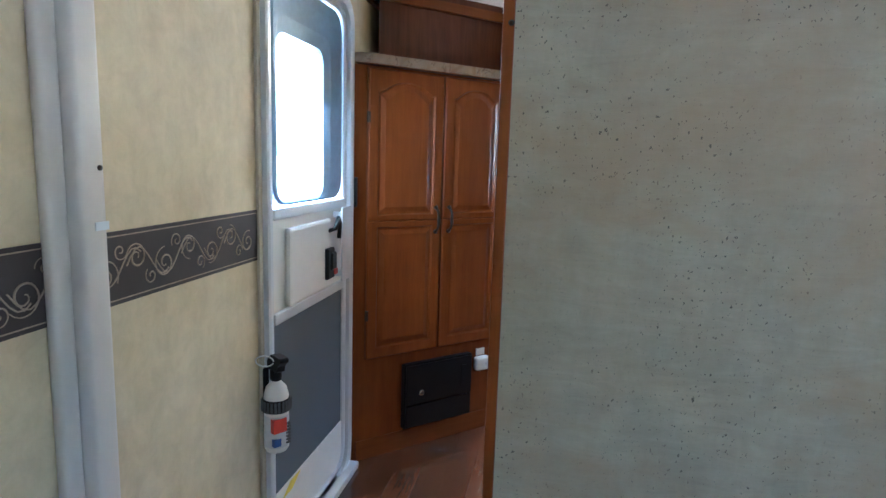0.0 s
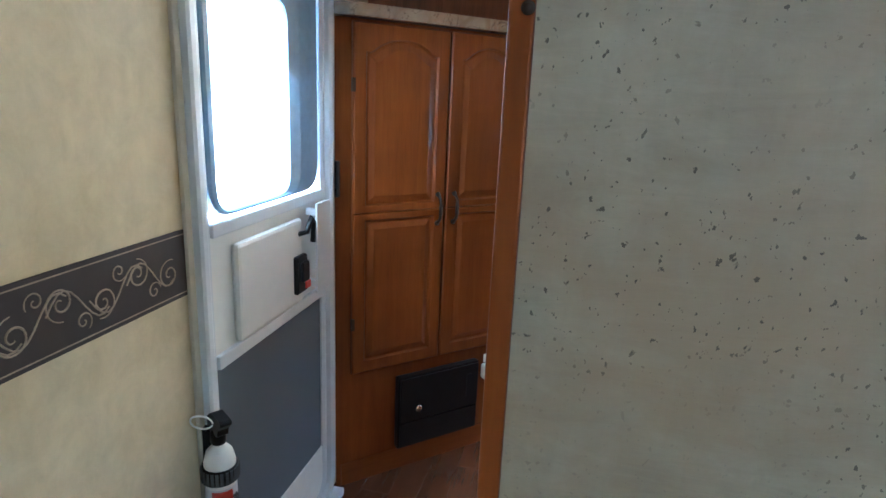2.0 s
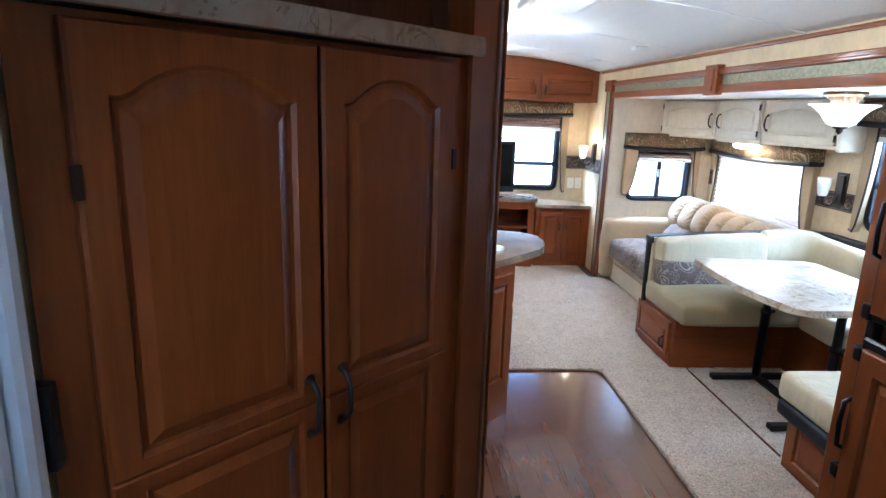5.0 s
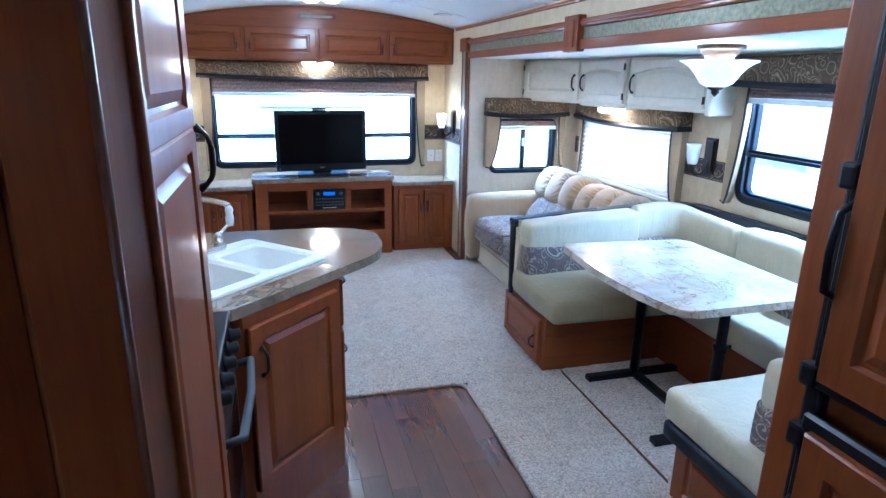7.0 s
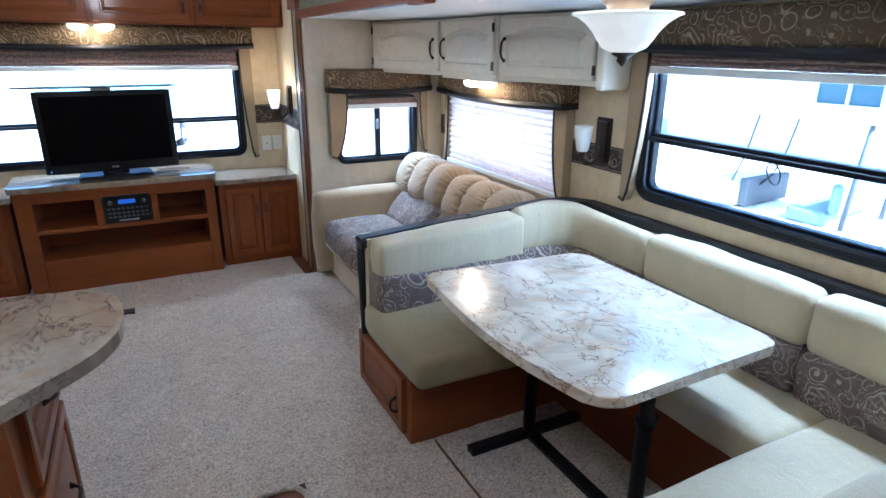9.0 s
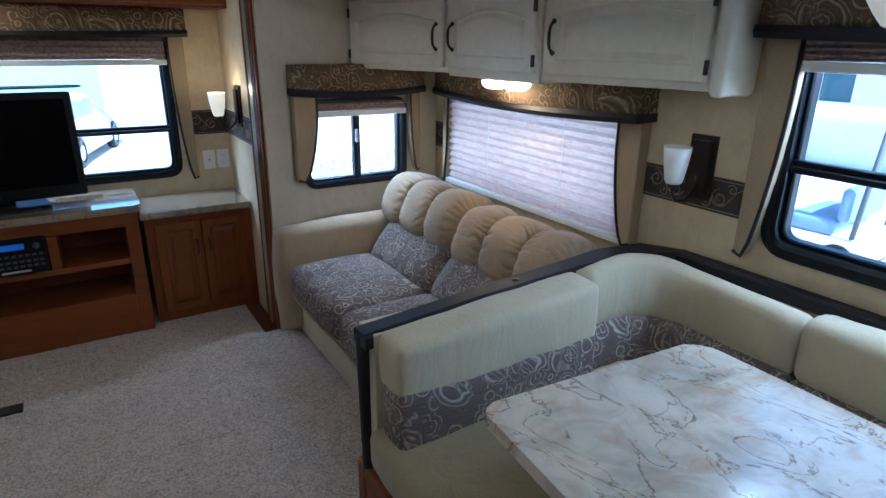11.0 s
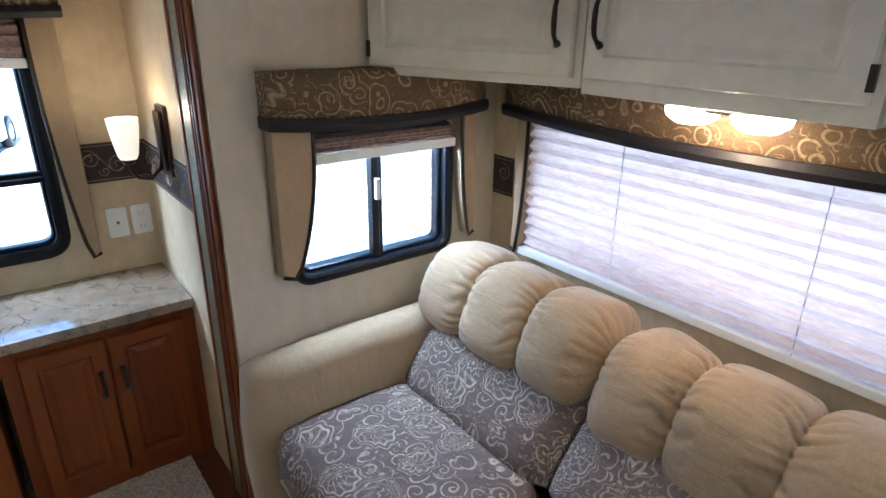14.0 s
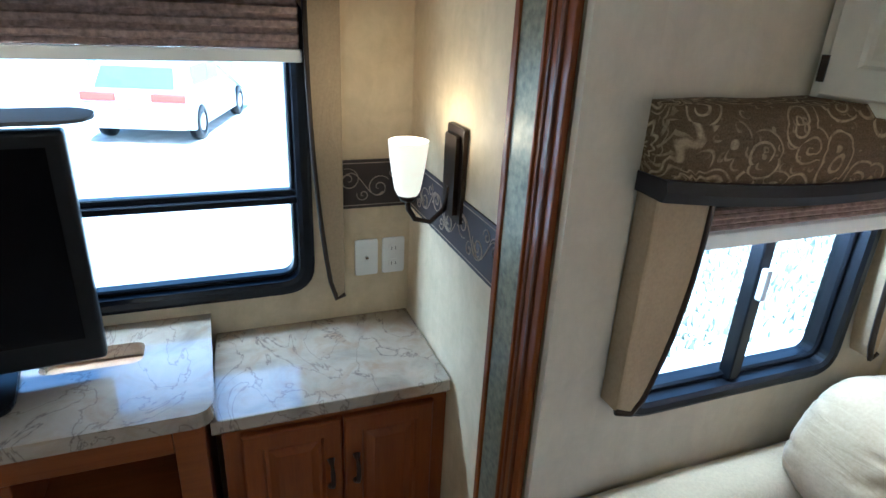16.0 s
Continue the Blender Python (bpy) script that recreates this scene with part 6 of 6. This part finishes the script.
    zz = [0.762, 0.79, 0.808, 0.81, 0.82, 0.835, 0.835, 0.84]
    hw_ = [0.04, 0.042, 0.05, 0.075, 0.085, 0.03, 0.024, 0.024]
    rows = []
    for i, (p, z, w) in enumerate(zip(rail, zz, hw_)):
        d = (Vector(rail[min(i + 1, len(rail) - 1)]) - Vector(rail[max(i - 1, 0)])).normalized()
        nn = Vector((-d.y, d.x))
        rows.append([bm.verts.new((p[0] + nn.x * o * w, p[1] + nn.y * o * w, z + dz)) for o, dz in ((-1, -0.03), (-1, 0.006), (-0.7, 0.016), (0.7, 0.016), (1, 0.006), (1, -0.03))])
    for a, b in zip(rows, rows[1:]):
        for i in range(6):
            bm.faces.new((a[i], a[(i + 1) % 6], b[(i + 1) % 6], b[i]))
    bm.faces.new(rows[0])
    bm.faces.new(rows[-1])
    finish(bm, "top_rail", M_BLACKVINYL, e)
    lathe("cap_stud", [(0.014, 0), (0.014, 0.003), (0.0, 0.004)], M_BLACK, e, 14, (1.54, 5.835, 0.812))
    tube("near_end_rail", [(1.035, 3.745, 0.30), (1.03, 3.745, 0.55), (1.026, 3.75, 0.775)], 0.022, M_BLACKVINYL, e, 10)
    rebase(e, (1.6, 4.8, 0))


dinette()


def table():
    e = tagged(empty("dinette_table"), "pale veined stone-look table on two black steel legs", "table")
    pts = rounded([(1.10, 5.415), (1.848, 5.36), (1.852, 4.405), (1.13, 4.39), (1.045, 4.80)], [0.05, 0.07, 0.06, 0.09, 0.35], 8)
    prism("top", pts, 0.69, 0.725, M_TABLE, e, 0.009)
    for y in (5.165, 4.56):
        box("foot", 1.19, 1.78, y - 0.025, y + 0.025, 0.012, 0.042, M_BLACK, e, 0.005)
        lathe("post", [(0.026, 0), (0.026, 0.40), (0.032, 0.402), (0.032, 0.43), (0.022, 0.432), (0.022, 0.648)], M_BLACK, e, 18, (1.478, y, 0.042))
        box("collar_screw", 1.478, 1.533, y - 0.006, y + 0.006, 0.445, 0.465, M_BLACK, e, 0.003)
    box("stretcher", 1.453, 1.503, 4.586, 5.139, 0.014, 0.040, M_BLACK, e, 0.005)
    boxes("bracket", [(1.35, 1.61, y - 0.05, y + 0.05, 0.678, 0.689) for y in (5.165, 4.56)], M_BLACK, e, 0.003)
    rebase(e, (1.53, 4.9, 0))


table()


# ---------------------------------------------------------------- ceiling fittings, vents
def ceiling_fittings():
    for x, y in ((0.0, 4.22), (0.0, 5.92), (0.0, 7.34)):
        wall_cup_lamps("ceiling_lamp", "twin warm-lit dome lamp on the ceiling", (x, y, arch_z(x) - 0.002), 0)
        bulb("bulb", (x, y, arch_z(x) - 0.14), {4.22: 3.0, 5.92: 1.8}.get(y, 0.4), 0.10)
    v = tagged(empty("ceiling_vent"), "white ceiling air conditioner vent with louvres", "vent")
    box("cover", -0.17, 0.17, -0.25, 0.25, -0.035, 0, M_CEIL, v, 0.015, 2)
    boxes("louvre", [(-0.13, 0.13, -0.22 + 0.03 * i, -0.205 + 0.03 * i, -0.040, -0.036) for i in range(15)], M_SHADEOFF, v)
    v.location = (0.0, 4.87, arch_z(0.17) - 0.003)
    for x, y in ((0.92, 7.3), (-0.36, 6.84)):
        r = tagged(empty("ceiling_register"), "round white ceiling air register", "vent", "ceiling registers")
        lathe("ring", [(0.075, 0), (0.07, -0.012), (0.05, -0.014), (0.045, -0.006), (0, -0.006)], M_CEIL, r, 28)
        r.location = (x, y, arch_z(x) - 0.004)
    d = tagged(empty("smoke_detector"), "small white ceiling sprinkler-like detector", "detector")
    box("body", -0.05, 0.05, -0.035, 0.035, -0.03, 0, M_CEIL, d, 0.01)
    d.location = (0.88, 6.1, arch_z(0.91) - 0.004)
    g = tagged(empty("floor_register"), "metal floor heating register", "vent")
    ring_ = box("frame", -0.13, 0.13, -0.07, 0.07, 0.0, 0.004, M_NICKEL, g, 0.002)
    boxes("slat", [(-0.11 + 0.018 * i, -0.10 + 0.018 * i, -0.055, 0.055, 0.0042, 0.008) for i in range(13)], M_BLACK, g)
    g.location = (-0.205, 3.22, 0.006)
    f = tagged(empty("floor_register"), "small dark floor register in the carpet", "vent")
    box("frame", -0.05, 0.05, -0.035, 0.035, 0.0, 0.02, M_BRONZE, f, 0.003)
    f.location = (-0.05, 7.28, 0.0)


ceiling_fittings()

# ---------------------------------------------------------------- left slide: recliner
def recliner():
    e = tagged(empty("recliner"), "brown upholstered recliner armchair", "armchair")
    m = cloth("brown_suede", (0.16, 0.085, 0.055), 200)
    pillow("seat", -0.28, 0.30, -0.30, 0.30, 0.2, 0.46, m, e, 0.03, 0.06)
    pillow("arm", -0.35, 0.32, 0.30, 0.46, 0.05, 0.68, m, e, 0.02, 0.06)
    pillow("arm", -0.35, 0.32, -0.46, -0.30, 0.05, 0.58, m, e, 0.02, 0.06)
    pillow("arm_pad", -0.33, 0.34, -0.47, -0.29, 0.565, 0.68, m, e, 0.02, 0.05)
    for z in (0.42, 0.60, 0.78):
        pillow("back", -0.42 - 0.1 * (z - 0.42), -0.20 - 0.1 * (z - 0.42), -0.32, 0.32, z - 0.02, z + 0.19, m, e, 0.03, 0.07)
    pillow("base", -0.35, 0.26, -0.3, 0.3, 0.03, 0.22, m, e, 0.01, 0.03)
    e.location = (-1.46, 6.5, 0)


recliner()

# ---------------------------------------------------------------- outside
M_GROUND = plain("pale_gravel_lot", (0.60, 0.58, 0.55), 0.9, 0, 0.2, 3)
bm = bmesh.new()
bmesh.ops.create_grid(bm, x_segments=2, y_segments=2, size=600)
g_ = finish(bm, "ground", M_GROUND)
g_.location = (0, 0, -1.0)
tagged(g_, "pale sunlit gravel lot", "ground", kind="structure")


def car():
    e = tagged(empty("car"), "silver-white hatchback car parked on the lot, red tail lights", "car")
    m = plain("silver_paint", (0.55, 0.55, 0.54), 0.3, 0.2, 0.03)
    # base lightened to stand in for the sky reflected in the panes
    glass = plain("sky_pale_car_glass", (0.20, 0.24, 0.26), 0.08)
    # side outline in y and z, extruded across x with tumblehome
    prof = [(0.0, 0.32), (0.02, 0.62), (0.10, 0.92), (0.38, 1.30), (0.62, 1.42), (1.7, 1.44), (2.15, 1.34), (2.75, 0.98), (3.6, 0.84), (4.1, 0.66), (4.15, 0.34), (3.8, 0.24), (0.3, 0.24)]
    bm = bmesh.new()
    rows = []
    for x in (-0.88, -0.84, 0.84, 0.88):
        rows.append([bm.verts.new(((x * (1 - 0.16 * max(0, (z - 0.9) / 0.5))), y, z if abs(x) < 0.86 else 0.3 + (z - 0.3) * 0.97)) for y, z in prof])
    for a, b in zip(rows, rows[1:]):
        for i in range(len(prof)):
            bm.faces.new((a[i], a[(i + 1) % len(prof)], b[(i + 1) % len(prof)], b[i]))
    bm.faces.new(rows[0])
    bm.faces.new(rows[-1])
    finish(bm, "body", m, e)
    bm = bmesh.new()
    vs = [bm.verts.new(p) for p in ((-0.66, 0.115, 0.96), (0.66, 0.115, 0.96), (0.60, 0.345, 1.30), (-0.60, 0.345, 1.30))]
    bm.faces.new(vs)
    bmesh.ops.solidify(bm, geom=list(bm.faces), thickness=0.02)
    finish(bm, "rear_window", glass, e)
    for s_ in (-1, 1):
        boxes("side_window", [(s_ * 0.80 - 0.02, s_ * 0.80 + 0.02, 0.65, 1.40, 0.98, 1.30), (s_ * 0.80 - 0.02, s_ * 0.80 + 0.02, 1.46, 2.1, 0.98, 1.28)], glass, e, 0.01)
        box("tail_light", *sorted((s_ * 0.86, s_ * 0.30)), -0.02, 0.06, 0.76, 0.90, M_RED, e, 0.02)
        for y in (0.75, 3.35):
            w = lathe("wheel", [(0.10, -0.1), (0.20, -0.1), (0.31, -0.08), (0.32, 0.0), (0.31, 0.08), (0.20, 0.1), (0.19, 0.07), (0.05, 0.07), (0.0, 0.07)], M_BLACK, e, 24)
            w.matrix_basis = pose(s_ * 0.80, y, 0.32, 0, 90 * s_, 0)
            r = lathe("rim", [(0.18, 0.085), (0.15, 0.095), (0.04, 0.10), (0.0, 0.10)], M_NICKEL, e, 20)
            r.matrix_basis = pose(s_ * 0.80, y, 0.32, 0, 90 * s_, 0)
    box("bumper", -0.86, 0.86, -0.08, 0.1, 0.30, 0.56, m, e, 0.05)
    box("plate", -0.16, 0.16, -0.045, -0.02, 0.66, 0.74, M_WHITE, e)
    e.matrix_world = pose(-0.554, 18.05, -1.0, 0, 0, -17.4)


car()


def golf_cart():
    e = tagged(empty("golf_cart"), "white golf cart with blue seat and canopy posts", "golf cart")
    m = plain("cart_white", (0.7, 0.7, 0.68), 0.35)
    blue = plain("cart_blue_vinyl", (0.18, 0.24, 0.36), 0.5)
    pillow("body", -0.55, 0.55, -0.95, 1.05, 0.22, 0.48, m, e, 0.02, 0.06)
    pillow("cowl", -0.55, 0.55, 0.62, 1.10, 0.48, 0.86, m, e, 0.03, 0.10)
    pillow("seat", -0.5, 0.5, -0.55, -0.05, 0.48, 0.68, blue, e, 0.02, 0.05)
    pillow("seat_back", -0.5, 0.5, -0.68, -0.55, 0.66, 1.05, blue, e, 0.02, 0.05)
    box("dash", -0.5, 0.5, 0.50, 0.62, 0.52, 0.90, M_GREY, e, 0.02)
    pillow("canopy", -0.58, 0.58, -0.95, 0.85, 1.78, 1.86, m, e, 0.01, 0.03)
    for s_ in (-1, 1):
        tube("post", [(s_ * 0.5, 0.80, 0.7), (s_ * 0.5, 0.62, 1.2), (s_ * 0.5, 0.50, 1.8)], 0.013, M_GREY, e)
        tube("post", [(s_ * 0.5, -0.75, 0.5), (s_ * 0.5, -0.85, 1.8)], 0.03, M_GREY, e)
        for y in (-0.65, 0.72):
            lathe("wheel", [(0.05, -0.09), (0.20, -0.09), (0.22, 0.0), (0.20, 0.09), (0.0, 0.09)], M_BLACK, e, 20).matrix_basis = pose(s_ * 0.5, y, 0.22, 0, 90, 0)
    tube("steering_wheel", [(0.15 * math.cos(a) - 0.22, 0.34 + 0.06 * math.sin(a), 0.98 + 0.14 * math.sin(a)) for a in [i * 2 * math.pi / 20 for i in range(21)]], 0.012, M_BLACK, e)
    tube("steering_column", [(-0.22, 0.34, 0.98), (-0.22, 0.58, 0.72)], 0.015, M_BLACK, e)
    e.matrix_world = pose(8.05, 8.15, -1.0, 0, 0, 4)


golf_cart()


def building(name, label, at, rz, w, h, wins, m):
    """A plain sheds' front with real window openings."""
    e = tagged(empty(name), label, "building")
    rows, cuts = [], sorted({-w / 2, w / 2, *[q[0] for q in wins], *[q[1] for q in wins]})
    for a, b in zip(cuts, cuts[1:]):
        hs = [q for q in wins if q[0] <= a + 1e-6 and q[1] >= b - 1e-6]
        zs = [0.0] + [v for q in hs for v in (q[2], q[3])] + [h]
        for c, d in zip(zs[::2], zs[1::2]):
            rows.append((a, b, 0.0, 0.25, c, d))
    boxes("wall", rows, m, e)
    for a, b, c, d in wins:
        box("window", a, b, 0.10, 0.14, c, d, plain("shed_glass", (0.05, 0.10, 0.13), 0.1), e)
        boxes("window_frame", [(a, a + 0.06, 0.02, 0.09, c, d), (b - 0.06, b, 0.02, 0.09, c, d), ((a + b) / 2 - 0.03, (a + b) / 2 + 0.03, 0.02, 0.09, c, d), (a + 0.06, b - 0.06, 0.02, 0.09, c, c + 0.06), (a + 0.06, b - 0.06, 0.02, 0.09, d - 0.06, d)], M_ALU, e)
    slab("roof", [(-w / 2 - 0.3, h), (w / 2 + 0.3, h), (w / 2, h + 1.2), (-w / 2, h + 1.2)], -0.35, 4.0, M_GREY, e)
    e.matrix_world = pose(*at, 0, 0, rz)


building("building", "white building with dark windows across the lot", (15.0, 9.0, -1.0), -90, 16.0, 3.4, [(-3.6, -2.0, 1.3, 2.4), (0.9, 3.6, 1.2, 2.5), (5.0, 6.5, 1.3, 2.4)], plain("white_siding", (0.66, 0.66, 0.64), 0.6, 0, 0.05, 4))
building("building", "pale shed with teal door beyond the parked car", (4.0, 36.0, -1.0), 0, 18.0, 3.6, [(-6.0, -4.0, 1.2, 2.4)], plain("pale_siding", (0.60, 0.61, 0.60), 0.6, 0, 0.05, 4))
tb = tagged(box("container", -2.25, 1.35, 25.0, 27.5, -1.0, 1.9, plain("teal_paint", (0.26, 0.46, 0.50), 0.5), None, 0.03), "teal metal container standing on the lot", "container")


def grass_patch():
    bm = bmesh.new()
    rg = random.Random(4)
    for _ in range(6500):
        x, y = rg.uniform(3.2, 8.5), rg.uniform(9.8, 17.0)
        a, hgt = rg.uniform(0, 6.28), rg.uniform(0.05, 0.14)
        d = Vector((math.cos(a), math.sin(a), 0)) * 0.02
        p = Vector((x, y, -1.0))
        vs = [bm.verts.new(p - d), bm.verts.new(p + d), bm.verts.new(p + Vector((rg.uniform(-.04, .04), rg.uniform(-.04, .04), hgt)))]
        bm.faces.new(vs)
    tagged(finish(bm, "grass", plain("dry_grass", (0.34, 0.37, 0.27), 0.8, 0, 0.2, 8)), "patch of short pale dry grass on the lot", "grass", kind="stuff")


grass_patch()

# ---------------------------------------------------------------- plank floor
rnd = random.Random(11)
plank_mesh = {}


def plank(x, y, w, l):
    key = round(l, 2)
    if key not in plank_mesh:
        bm = bmesh.new()
        add_box(bm, -w / 2 + 0.0003, w / 2 - 0.0003, 0.0003, key - 0.0003, -0.006, 0.0)
        bmesh.ops.bevel(bm, geom=[ed for ed in bm.edges if ed.verts[0].co.z > -0.001 and ed.verts[1].co.z > -0.001], offset=0.0006, segments=1, affect='EDGES')
        me = bpy.data.meshes.new("plank")
        bmesh.ops.recalc_face_normals(bm, faces=bm.faces)
        bm.to_mesh(me)
        bm.free()
        me.materials.append(M_PLANK)
        plank_mesh[key] = me
    o = new("plank", plank_mesh[key])
    o.parent = floor
    o.location = (x, y, 0.0)


for i in range(16):
    w = (0.54 + 1.2) / 16
    x = -1.2 + w * (i + 0.5)
    y = -1.5 - rnd.random() * 0.6
    y = max(y, -1.55)
    while y < 5.295:
        l = rnd.choice((0.6, 0.75, 0.9, 1.1))
        l = min(l, 5.296 - y)
        if l > 0.03:
            plank(x, y, w, l)
        y += l

box("seam_strip", 1.100, 1.106, 4.32, 5.31, 0.002, 0.0135, M_WOOD_DARK, floor)
